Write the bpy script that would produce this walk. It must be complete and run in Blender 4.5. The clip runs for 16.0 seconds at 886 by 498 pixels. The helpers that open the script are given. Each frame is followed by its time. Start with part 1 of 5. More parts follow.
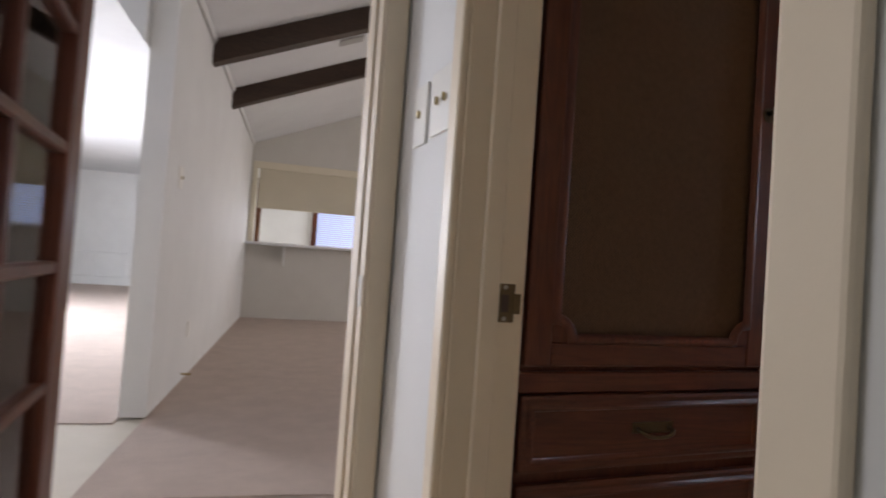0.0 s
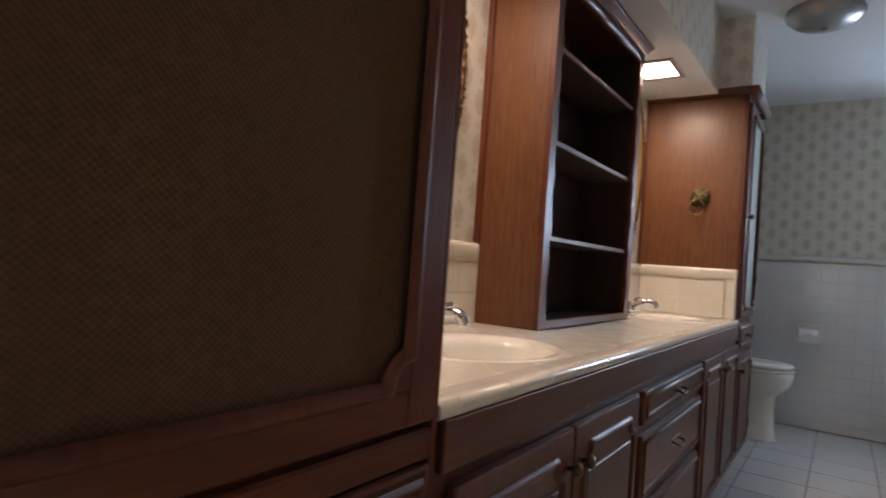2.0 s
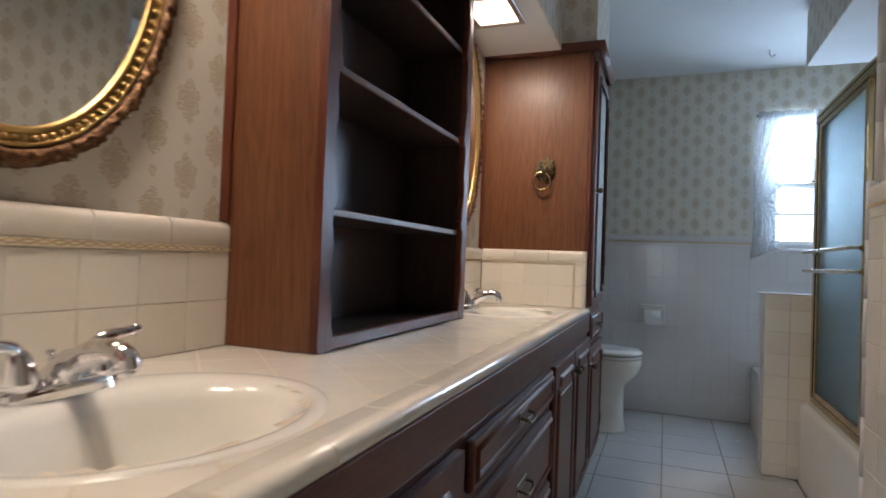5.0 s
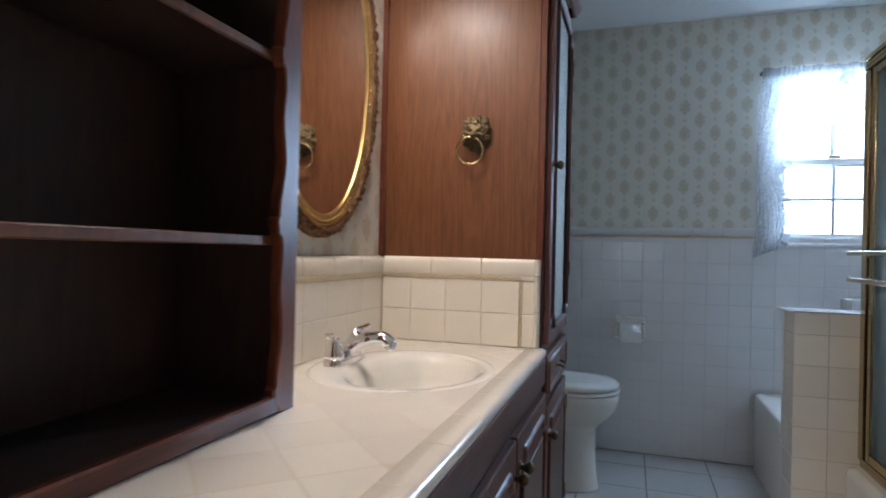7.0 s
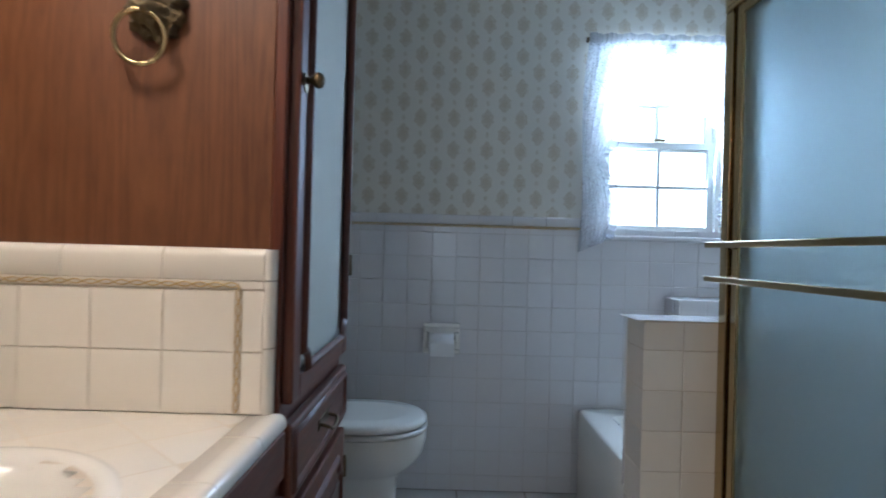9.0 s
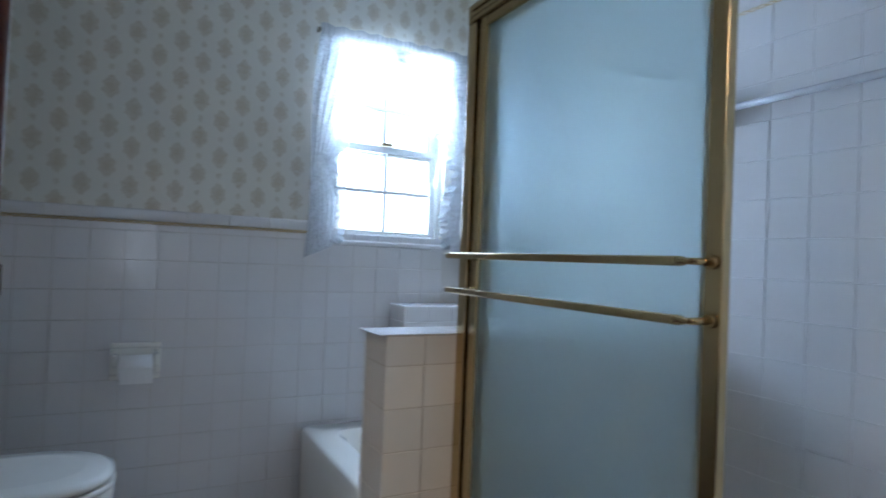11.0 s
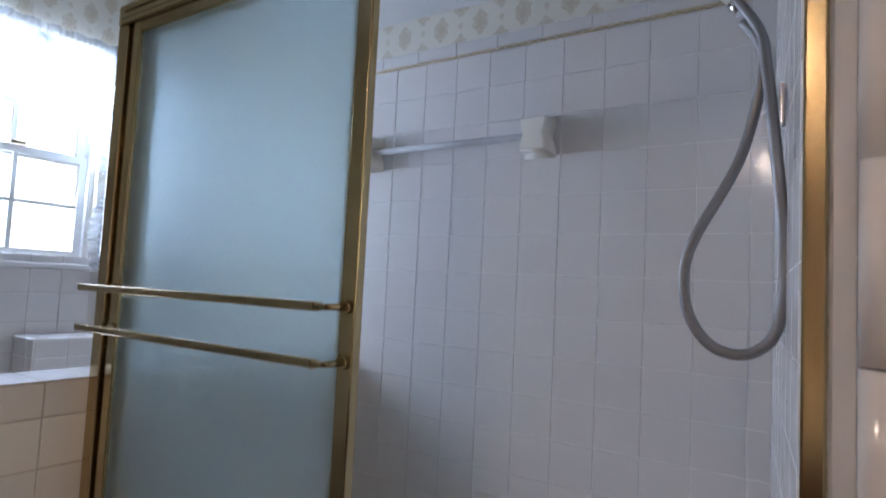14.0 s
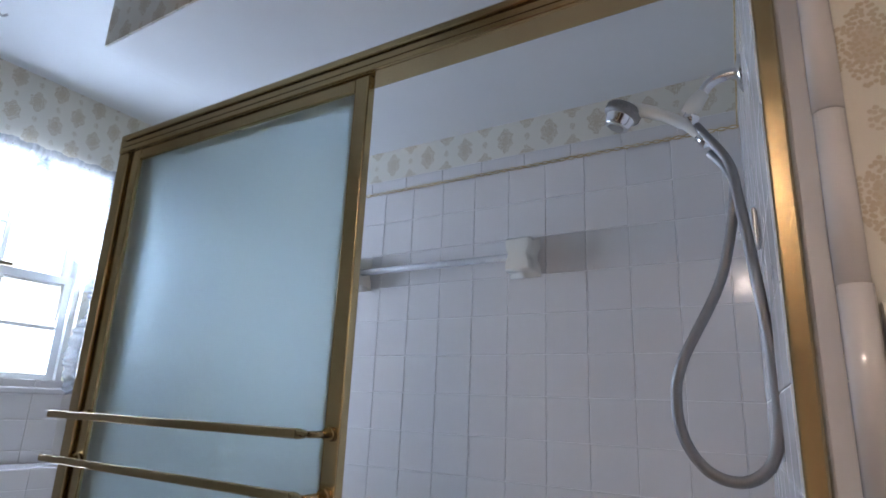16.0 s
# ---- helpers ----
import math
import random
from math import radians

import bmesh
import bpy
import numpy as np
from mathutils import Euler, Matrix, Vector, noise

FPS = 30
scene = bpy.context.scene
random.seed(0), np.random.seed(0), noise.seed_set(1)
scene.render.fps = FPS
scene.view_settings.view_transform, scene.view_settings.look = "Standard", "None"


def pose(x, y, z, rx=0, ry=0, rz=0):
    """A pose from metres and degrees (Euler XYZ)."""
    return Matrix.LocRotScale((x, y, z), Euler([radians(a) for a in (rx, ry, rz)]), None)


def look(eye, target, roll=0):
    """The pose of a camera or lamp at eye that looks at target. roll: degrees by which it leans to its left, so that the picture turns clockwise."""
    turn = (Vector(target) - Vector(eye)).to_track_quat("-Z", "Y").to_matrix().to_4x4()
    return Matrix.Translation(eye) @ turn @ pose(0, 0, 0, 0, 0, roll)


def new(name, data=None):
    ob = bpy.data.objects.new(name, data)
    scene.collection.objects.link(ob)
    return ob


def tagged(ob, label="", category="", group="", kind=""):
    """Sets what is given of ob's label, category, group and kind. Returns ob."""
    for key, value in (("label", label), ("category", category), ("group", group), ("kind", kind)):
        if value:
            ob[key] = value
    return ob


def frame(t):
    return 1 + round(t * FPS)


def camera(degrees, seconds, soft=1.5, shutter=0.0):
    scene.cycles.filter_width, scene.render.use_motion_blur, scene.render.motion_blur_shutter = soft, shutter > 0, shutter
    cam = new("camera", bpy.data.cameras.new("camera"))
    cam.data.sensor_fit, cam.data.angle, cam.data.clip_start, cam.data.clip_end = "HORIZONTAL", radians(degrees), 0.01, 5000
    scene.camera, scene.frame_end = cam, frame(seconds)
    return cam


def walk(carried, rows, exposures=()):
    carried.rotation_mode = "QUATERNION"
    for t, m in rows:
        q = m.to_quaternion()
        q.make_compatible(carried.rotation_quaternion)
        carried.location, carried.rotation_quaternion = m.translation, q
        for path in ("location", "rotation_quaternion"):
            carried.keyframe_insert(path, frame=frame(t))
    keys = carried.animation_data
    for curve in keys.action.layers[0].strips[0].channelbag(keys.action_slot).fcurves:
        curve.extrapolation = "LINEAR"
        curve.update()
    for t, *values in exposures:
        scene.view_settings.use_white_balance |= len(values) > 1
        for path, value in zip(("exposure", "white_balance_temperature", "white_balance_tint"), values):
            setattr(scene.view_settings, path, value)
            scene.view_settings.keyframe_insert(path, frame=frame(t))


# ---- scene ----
cam = camera(74.0, 16.0, 1.7, 0.5)
PATH = [
    (0.0, -0.5215, -0.079, 0.9615, 91.74, -4.02, -22.03),
    (0.5, -0.421, 0.1085, 0.971, 91.41, -3.52, -29.97),
    (1.0, -0.3113, 0.2726, 0.9761, 91.1, -3.75, -40.8),
    (1.5, -0.154, 0.3565, 0.9734, 91.99, -3.37, -49.05),
    (2.0, -0.0037, 0.4199, 0.9931, 91.26, -4.16, -55.67),
    (2.5, 0.1007, 0.4722, 0.9827, 91.86, -3.53, -61.24),
    (3.0, 0.193, 0.4898, 0.9718, 91.94, -3.22, -64.11),
    (3.5, 0.2829, 0.4827, 0.9693, 91.73, -2.76, -64.27),
    (4.0, 0.3668, 0.4917, 0.9744, 91.57, -2.54, -64.85),
    (4.5, 0.4576, 0.5139, 0.9831, 91.36, -2.44, -67.64),
    (7.0, 1.5748, 0.6171, 1.0792, 90.14, -1.29, -72.25),
    (7.5, 1.773, 0.6284, 1.0721, 90.17, -1.4, -76.24),
    (8.0, 1.9668, 0.6062, 1.0535, 90.04, -1.61, -80.16),
    (8.5, 2.1734, 0.5997, 1.0569, 90.1, -1.62, -84.56),
    (11.0, 2.5498, 0.6364, 1.0858, 91.14, -2.35, -117.77),
    (11.5, 2.5381, 0.6367, 1.0807, 91.56, -2.79, -126.22),
    (12.0, 2.5309, 0.634, 1.0739, 91.77, -2.87, -132.92),
    (12.5, 2.5133, 0.6079, 1.0677, 91.63, -2.57, -139.31),
    (13.0, 2.5092, 0.5819, 1.0682, 91.75, -2.39, -143.46),
    (13.5, 2.5171, 0.5763, 1.1055, 91.51, -2.94, -146.4),
    (14.0, 2.5015, 0.5763, 1.1397, 93.68, -2.83, -147.0),
    (14.5, 2.5013, 0.5813, 1.1653, 98.96, -2.67, -147.39),
    (15.0, 2.5017, 0.5803, 1.17, 103.38, -2.43, -147.77),
    (15.5, 2.504, 0.5818, 1.1624, 105.5, -2.41, -148.04),
    (16.0, 2.502, 0.5801, 1.1458, 105.13, -2.38, -148.27),
]
EXPOSURES = [(0.0, -0.1, 7050, 22), (4.0, -0.08, 6700, 14), (7.0, 0.0, 6000, 12), (9.5, 0.0, 5950, 12), (12.0, 0.0, 6150, 17), (14.0, 0.0, 6650, 22), (16.0, 0.0, 6700, 22)]  # the white balance drifts
walk(cam, [(t, pose(*p)) for t, *p in PATH], EXPOSURES)

# ---- light ----
world = bpy.data.worlds.new("sky")
scene.world = world
world.use_nodes = True
wn = world.node_tree.nodes
sky = wn.new("ShaderNodeTexSky")
sky.sky_type, sky.sun_disc, sky.sun_elevation, sky.sun_rotation = "NISHITA", False, radians(48), radians(-60)
world.node_tree.links.new(sky.outputs[0], wn["Background"].inputs[0])
wn["Background"].inputs[1].default_value = 0.12


def sun_lamp():
    d = bpy.data.lights.new("sun", "SUN")
    d.energy, d.angle, d.color = 3.0, radians(0.5), (1, 0.95, 0.88)
    o = new("sun", d)
    o.matrix_world = look((0, 0, 0), (0.35, -0.6, -0.9))


def area(name, eye, target, sx, sy, power, color=(1, 1, 1)):
    d = bpy.data.lights.new(name, "AREA")
    d.shape, d.size, d.size_y, d.energy, d.color = "RECTANGLE", sx, sy, power, color
    o = new(name, d)
    o.matrix_world = look(eye, target)
    return o


LR = pose(-0.77, 3.56, 0, 0, 0, -8.0)     # the living room stands a little askew to the bathroom
sun_lamp()
area("window_daylight", (5.02, -0.37, 1.6), (3.0, -0.2, 1.3), 0.54, 0.86, 42, (0.52, 0.73, 1.0))
area("vanity_lamp_light", (2.74, 1.18, 1.925), (2.74, 1.18, 0), 0.2, 0.16, 8, (1.0, 0.86, 0.72))
area("vanity_lamp_light", (1.1, 1.18, 1.925), (1.1, 1.18, 0), 0.2, 0.16, 8, (1.0, 0.86, 0.72))
# added fill for unseen entry daylight; the west wall has no window
area("entry_daylight", (-2.9, 0.9, 1.5), (0, 1.0, 1.2), 1.2, 1.6, 25, (0.84, 0.93, 1.0))
# fill lamps added in unseen wall openings to brighten the rooms beyond
area("living_daylight", LR @ Vector((6.25, 2.5, 1.55)), LR @ Vector((1, 2.6, 0.6)), 2.4, 1.6, 66, (1.0, 0.96, 0.95))
# strong fill that whitens the dining room, from an added opening
area("dining_daylight", LR @ Vector((-4.66, 3.9, 1.4)), LR @ Vector((-2.0, 4.4, 0.8)), 2.4, 1.5, 520, (0.72, 0.86, 1.0))
# added to brighten the kitchen; no such source is known
area("kitchen_daylight", LR @ Vector((4.45, 7.0, 1.55)), LR @ Vector((1.0, 7.2, 1.3)), 1.1, 1.0, 100, (0.85, 0.93, 1.0))


# ---- materials ----
class Nodes:
    """A short way to wire one material."""

    def __init__(self, name):
        self.m = bpy.data.materials.new(name)
        self.m.use_nodes = True
        self.t = self.m.node_tree
        self.b = self.t.nodes["Principled BSDF"]
        self.pos = None

    def put(self, node, socket, value):
        s = node.inputs[socket]
        if isinstance(value, bpy.types.NodeSocket):
            self.t.links.new(value, s)
        else:
            s.default_value = value

    def node(self, kind, out=0, **ins):
        n = self.t.nodes.new(kind)
        for k, v in ins.items():
            self.put(n, int(k[1:]) if k[1:].isdigit() else k.replace("_", " "), v)
        return n.outputs[out]

    def math(self, op, a, b=0.0, c=0.0):
        n = self.t.nodes.new("ShaderNodeMath")
        n.operation = op
        for i, v in enumerate((a, b, c)):
            self.put(n, i, v)
        return n.outputs[0]

    def place(self):
        if self.pos is None:
            self.pos = self.t.nodes.new("ShaderNodeNewGeometry").outputs["Position"]
        return self.pos

    def xyz(self, v):
        n = self.t.nodes.new("ShaderNodeSeparateXYZ")
        self.put(n, 0, v)
        return n.outputs

    def stretch(self, v, s):
        n = self.t.nodes.new("ShaderNodeVectorMath")
        n.operation = "MULTIPLY"
        self.put(n, 0, v)
        self.put(n, 1, s)
        return n.outputs[0]

    def noise(self, scale, v=None, detail=4.0, rough=0.6, warp=0.0):
        n = self.t.nodes.new("ShaderNodeTexNoise")
        self.put(n, "Vector", v or self.place())
        for k, x in (("Scale", scale), ("Detail", detail), ("Roughness", rough), ("Distortion", warp)):
            self.put(n, k, x)
        return n.outputs["Fac"]

    def ramp(self, f, *stops):
        n = self.t.nodes.new("ShaderNodeValToRGB")
        self.put(n, 0, f)
        e = n.color_ramp.elements
        while len(e) < len(stops):
            e.new(0.5)
        for q, (p, c) in zip(e, stops):
            q.position, q.color = p, (*c, 1) if len(c) == 3 else c
        return n.outputs[0]

    def mix(self, f, a, b):
        n = self.t.nodes.new("ShaderNodeMix")
        n.data_type = "RGBA"
        for i, v in ((0, f), (6, a), (7, b)):
            if isinstance(v, tuple) and len(v) == 3:
                v = (*v, 1)
            self.put(n, i, v)
        return n.outputs[2]

    def bump(self, h, strength=0.3, dist=0.002):
        n = self.t.nodes.new("ShaderNodeBump")
        self.put(n, "Strength", strength)
        self.put(n, "Distance", dist)
        self.put(n, "Height", h)
        self.t.links.new(n.outputs[0], self.b.inputs["Normal"])

    def set(self, color=None, rough=None, metal=None, spec=None):
        for k, v in (("Base Color", color), ("Roughness", rough), ("Metallic", metal), ("Specular IOR Level", spec)):
            if v is not None:
                if isinstance(v, tuple) and len(v) == 3:
                    v = (*v, 1)
                self.put(self.b, k, v)
        return self.m


def paint(name, color, rough=0.55, grain=90.0, relief=0.15):
    n = Nodes(name)
    a = n.noise(2.5, detail=5)
    c = n.ramp(a, (0.3, tuple(0.94 * v for v in color)), (0.7, color))
    n.bump(n.noise(grain, detail=6), relief, 0.002)
    return n.set(c, rough)


def wood(name, dark, mid, light, axis="z", rough=0.38, scale=1.0, coat=0.15):
    """Stained wood: long grain along one axis, fine pores and cathedral figure."""
    n = Nodes(name)
    s = {"x": (0.07, 1, 1), "y": (1, 0.07, 1), "z": (1, 1, 0.07)}[axis]
    p = n.stretch(n.place(), tuple(scale * v for v in s))
    big = n.noise(14, p, 3, 0.5, 1.2)
    fine = n.noise(160, p, 6, 0.7)
    ring = n.math("FRACT", n.math("MULTIPLY", big, 9.0))
    ring = n.math("POWER", n.math("ABSOLUTE", n.math("SUBTRACT", ring, 0.5)), 0.8)
    fleck = n.noise(70, n.stretch(n.place(), tuple(scale * (1 if v == 1 else 0.22) for v in s)), 4, 0.65)
    f = n.math("MULTIPLY_ADD", fine, 0.26, n.math("MULTIPLY", ring, 0.34))
    f = n.math("MULTIPLY_ADD", fleck, 0.42, f)
    f = n.math("MULTIPLY_ADD", n.noise(3.5, p), 0.45, n.math("MULTIPLY", f, 0.62))
    c = n.ramp(f, (0.28, dark), (0.52, mid), (0.78, light))
    n.bump(fine, 0.12, 0.001)
    n.put(n.b, "Coat Weight", coat)
    n.put(n.b, "Coat Roughness", 0.25)
    return n.set(c, n.math("MULTIPLY_ADD", fine, 0.25, rough - 0.1), spec=0.35)


def wallpaper(name, ground, figure, across, h0=0.0, z0=0.0):
    """Cream paper with tan leafy damask medallions in a staggered lattice; h0, z0 shift it."""
    n = Nodes(name)
    x, y, z = n.xyz(n.place())
    h = {"x": x, "y": y}[across]
    cw, ch = 0.0755, 0.1425
    flat = n.node("ShaderNodeCombineXYZ", X=n.math("SUBTRACT", h, h0), Y=n.math("SUBTRACT", z, z0))
    vor = n.t.nodes.new("ShaderNodeTexVoronoi")
    vor.voronoi_dimensions = "2D"
    n.put(vor, "Vector", flat)
    vor.inputs["Scale"].default_value = 235
    # whole leaves fall inside or outside a medallion by their middles
    lx, lz, _ = n.xyz(vor.outputs["Position"])
    q = n.math("DIVIDE", lx, cw)
    odd = n.math("MULTIPLY", n.math("FLOORED_MODULO", n.math("FLOOR", q), 2.0), 0.5)
    u = n.math("MULTIPLY", n.math("SUBTRACT", n.math("FRACT", q), 0.5), cw)
    v = n.math("MULTIPLY", n.math("SUBTRACT", n.math("FRACT", n.math("ADD", n.math("DIVIDE", lz, ch), odd)), 0.5), ch)

    def ring(a, b, w):
        return n.math("SQRT", n.math("ADD", n.math("POWER", n.math("DIVIDE", u, a), 2.0), n.math("POWER", n.math("DIVIDE", w, b), 2.0)))
    lobe = n.math("MULTIPLY", n.math("COSINE", n.math("MULTIPLY", n.math("ARCTAN2", v, u), 6.0)), 0.10)
    med = n.math("LESS_THAN", n.math("ADD", ring(0.0285, 0.041, v), lobe), 0.95)
    core = n.math("LESS_THAN", ring(0.013, 0.02, v), 1.0)
    dot = n.math("LESS_THAN", ring(0.0085, 0.0115, n.math("SUBTRACT", n.math("ABSOLUTE", v), ch / 2)), 1.0)
    leaf = n.ramp(vor.outputs["Distance"], (0.40, (1, 1, 1)), (0.56, (0.12, 0.12, 0.12)))
    leaf = n.math("MAXIMUM", leaf, n.math("MULTIPLY", core, 0.75))
    f = n.math("MULTIPLY", n.math("MAXIMUM", med, n.math("MULTIPLY", dot, 0.8)), leaf)
    g = n.ramp(n.noise(1.6), (0.3, tuple(0.93 * k for k in ground)), (0.7, ground))
    c = n.mix(n.math("MULTIPLY", f, n.math("MULTIPLY_ADD", n.noise(60), 0.5, 0.55)), g, figure)
    n.bump(n.noise(300, detail=3), 0.08, 0.001)
    return n.set(c, n.math("MULTIPLY_ADD", f, -0.15, 0.6))


def glaze(name, color, rough=0.12, vary=0.05):
    """Glazed ceramic; each tile a touch different."""
    n = Nodes(name)
    info = n.t.nodes.new("ShaderNodeObjectInfo").outputs["Random"]
    isl = n.t.nodes.new("ShaderNodeNewGeometry").outputs["Random Per Island"]
    f = n.math("FRACT", n.math("ADD", info, isl))
    f = n.math("MULTIPLY_ADD", n.noise(6, detail=4), 0.7, n.math("MULTIPLY", f, 0.4))
    c = n.ramp(f, (0.25, tuple((1 - 2 * vary) * v for v in color)), (0.8, color))
    n.bump(n.noise(9, detail=2), 0.1, 0.004)
    return n.set(c, n.math("MULTIPLY_ADD", n.noise(14), 0.16, rough - 0.06), spec=0.5)


def metal(name, color, rough=0.25, grain=40.0, vary=0.15):
    n = Nodes(name)
    f = n.noise(grain, detail=5)
    c = n.ramp(f, (0.3, tuple(0.88 * v for v in color)), (0.65, color))
    return n.set(c, n.math("MULTIPLY_ADD", f, vary, rough - vary / 2), 1.0)


def carved_gilt():
    """Dark gilding over brown wood; random gold speckle also paints the carving's bright glints."""
    n = Nodes("old_dark_gilt")
    f = n.noise(130, detail=5, rough=0.7)
    c = n.ramp(f, (0.40, (0.05, 0.020, 0.009)), (0.56, (0.16, 0.075, 0.030)), (0.70, (0.45, 0.27, 0.11)))
    n.bump(n.noise(170, detail=4), 0.6, 0.004)
    return n.set(c, 0.42, n.math("MULTIPLY_ADD", f, 0.8, 0.2))


def carpet(name, color):
    n = Nodes(name)
    f = n.math("MULTIPLY_ADD", n.noise(240, detail=4), 0.6, n.math("MULTIPLY", n.noise(5.0, detail=6, rough=0.7), 0.34))
    c = n.ramp(f, (0.22, tuple(0.62 * v for v in color)), (0.58, color))
    n.bump(n.noise(160, detail=5), 0.9, 0.01)
    return n.set(c, 0.95, spec=0.1)


def cane_cloth():
    """Dark woven cane behind the cabinet's door frame."""
    n = Nodes("dark_woven_cane")
    x, y, z = n.xyz(n.place())
    wx = n.math("SINE", n.math("MULTIPLY", x, 2 * math.pi / 0.0075))
    wz = n.math("SINE", n.math("MULTIPLY", z, 2 * math.pi / 0.0065))
    w = n.math("MULTIPLY", wx, wz)
    f = n.math("MULTIPLY_ADD", w, 0.3, n.math("MULTIPLY_ADD", n.noise(120), 0.5, 0.25))
    c = n.ramp(f, (0.2, (0.060, 0.032, 0.018)), (0.8, (0.175, 0.100, 0.056)))
    n.bump(w, 0.4, 0.0015)
    return n.set(c, 0.75, spec=0.15)


def frosted():
    n = Nodes("frosted_shower_glass")
    t = n.t
    tr = t.nodes.new("ShaderNodeBsdfTranslucent")
    tr.inputs[0].default_value = (0.925, 0.985, 1.0, 1)
    rf = t.nodes.new("ShaderNodeBsdfRefraction")
    rf.inputs["Color"].default_value = (0.925, 0.985, 1.0, 1)
    rf.inputs["Roughness"].default_value = 0.5
    rf.inputs["IOR"].default_value = 1.15
    gl = t.nodes.new("ShaderNodeBsdfGlossy")
    gl.inputs["Roughness"].default_value = 0.38
    a = t.nodes.new("ShaderNodeMixShader")
    a.inputs[0].default_value = 0.88
    t.links.new(tr.outputs[0], a.inputs[1])
    t.links.new(rf.outputs[0], a.inputs[2])
    b = t.nodes.new("ShaderNodeMixShader")
    b.inputs[0].default_value = 0.06
    t.links.new(a.outputs[0], b.inputs[1])
    t.links.new(gl.outputs[0], b.inputs[2])
    bp = t.nodes.new("ShaderNodeBump")
    bp.inputs["Strength"].default_value = 0.25
    bp.inputs["Distance"].default_value = 0.001
    n.put(bp, "Height", n.noise(350, detail=3))
    for q in (tr, rf, gl):
        t.links.new(bp.outputs[0], q.inputs["Normal"])
    t.links.new(b.outputs[0], t.nodes["Material Output"].inputs[0])
    return n.m


def lace(name, holes=0.5, tint=(0.42, 0.44, 0.46, 1)):
    """Thin white lace: threads that let light through, with holes."""
    n = Nodes(name)
    t = n.t
    di = t.nodes.new("ShaderNodeBsdfDiffuse")
    di.inputs[0].default_value = (0.8, 0.82, 0.84, 1)
    tl = t.nodes.new("ShaderNodeBsdfTranslucent")
    tl.inputs[0].default_value = tint
    cl = t.nodes.new("ShaderNodeBsdfTransparent")
    a = t.nodes.new("ShaderNodeMixShader")
    a.inputs[0].default_value = 0.42
    t.links.new(di.outputs[0], a.inputs[1])
    t.links.new(tl.outputs[0], a.inputs[2])
    vor = t.nodes.new("ShaderNodeTexVoronoi")
    vor.inputs["Scale"].default_value = 130
    n.put(vor, "Vector", n.place())
    net = n.ramp(vor.outputs[0], (0.25, (0, 0, 0)), (0.5, (1, 1, 1)))
    flower = n.ramp(n.noise(34, detail=3), (0.48, (0, 0, 0)), (0.6, (1, 1, 1)))
    solid = n.math("MAXIMUM", n.math("MULTIPLY", net, 0.75), n.math("MULTIPLY", flower, 0.9))
    f = n.math("MULTIPLY_ADD", solid, 1 - holes, holes * 0.6)
    b = t.nodes.new("ShaderNodeMixShader")
    n.put(b, 0, f)
    t.links.new(cl.outputs[0], b.inputs[1])
    t.links.new(a.outputs[0], b.inputs[2])
    t.links.new(b.outputs[0], t.nodes["Material Output"].inputs[0])
    return n.m


def glowing(name, color, strength):
    n = Nodes(name)
    n.put(n.b, "Emission Color", (*color, 1))
    n.put(n.b, "Emission Strength", strength)
    return n.set(color, 0.6)


def clear_glass(name="clear_glass"):
    n = Nodes(name)
    t = n.t
    cl = t.nodes.new("ShaderNodeBsdfTransparent")
    gl = t.nodes.new("ShaderNodeBsdfGlossy")
    gl.inputs["Roughness"].default_value = 0.02
    fr = t.nodes.new("ShaderNodeFresnel")
    mx = t.nodes.new("ShaderNodeMixShader")
    for s, k in ((fr, 0), (cl, 1), (gl, 2)):
        t.links.new(s.outputs[0], mx.inputs[k])
    t.links.new(mx.outputs[0], t.nodes["Material Output"].inputs[0])
    return n.m


OAK = wood("oak_veneer", (0.056, 0.019, 0.008), (0.142, 0.053, 0.021), (0.225, 0.098, 0.042), coat=0.1)
DARK = wood("dark_stained_wood_upright", (0.046, 0.011, 0.005), (0.108, 0.026, 0.011), (0.19, 0.052, 0.022), coat=0.22)
DARK_X = wood("dark_stained_wood_level", (0.048, 0.012, 0.005), (0.118, 0.030, 0.013), (0.20, 0.060, 0.026), "x", coat=0.22)
BLACK = wood("near_black_wood", (0.030, 0.017, 0.014), (0.056, 0.032, 0.026), (0.09, 0.052, 0.041), "z", 0.5)
BEAM = wood("beam_wood", (0.02, 0.012, 0.008), (0.05, 0.028, 0.018), (0.09, 0.05, 0.032), "x", 0.6)
PAPER_X = wallpaper("damask_paper_x", (0.66, 0.63, 0.55), (0.45, 0.37, 0.255), "x")
PAPER_Y = wallpaper("damask_paper_y", (0.66, 0.63, 0.55), (0.45, 0.37, 0.255), "y", 0.0178, 0.096)
PAPER_S = wallpaper("damask_paper_side", (0.66, 0.63, 0.55), (0.45, 0.37, 0.255), "x", -0.0197, 0.1133)
TILE = glaze("cream_wall_tile", (0.82, 0.765, 0.67))
TILE_W = glaze("white_wall_tile", (0.66, 0.64, 0.63), vary=0.02)
FLOOR_T = glaze("white_floor_tile", (0.56, 0.54, 0.51), 0.22)
GROUT = paint("pale_grout", (0.60, 0.52, 0.41), 0.9, 200, 0.4)
GROUT_W = paint("white_grout", (0.82, 0.81, 0.80), 0.8, 200, 0.4)
GROUT_F = paint("worn_white_grout", (0.57, 0.54, 0.50), 0.85, 200, 0.4)
GROUT_D = paint("dark_floor_grout", (0.22, 0.19, 0.15), 0.9, 200, 0.4)
ROPE = paint("tan_rope_trim", (0.56, 0.40, 0.18), 0.4, 150, 0.3)
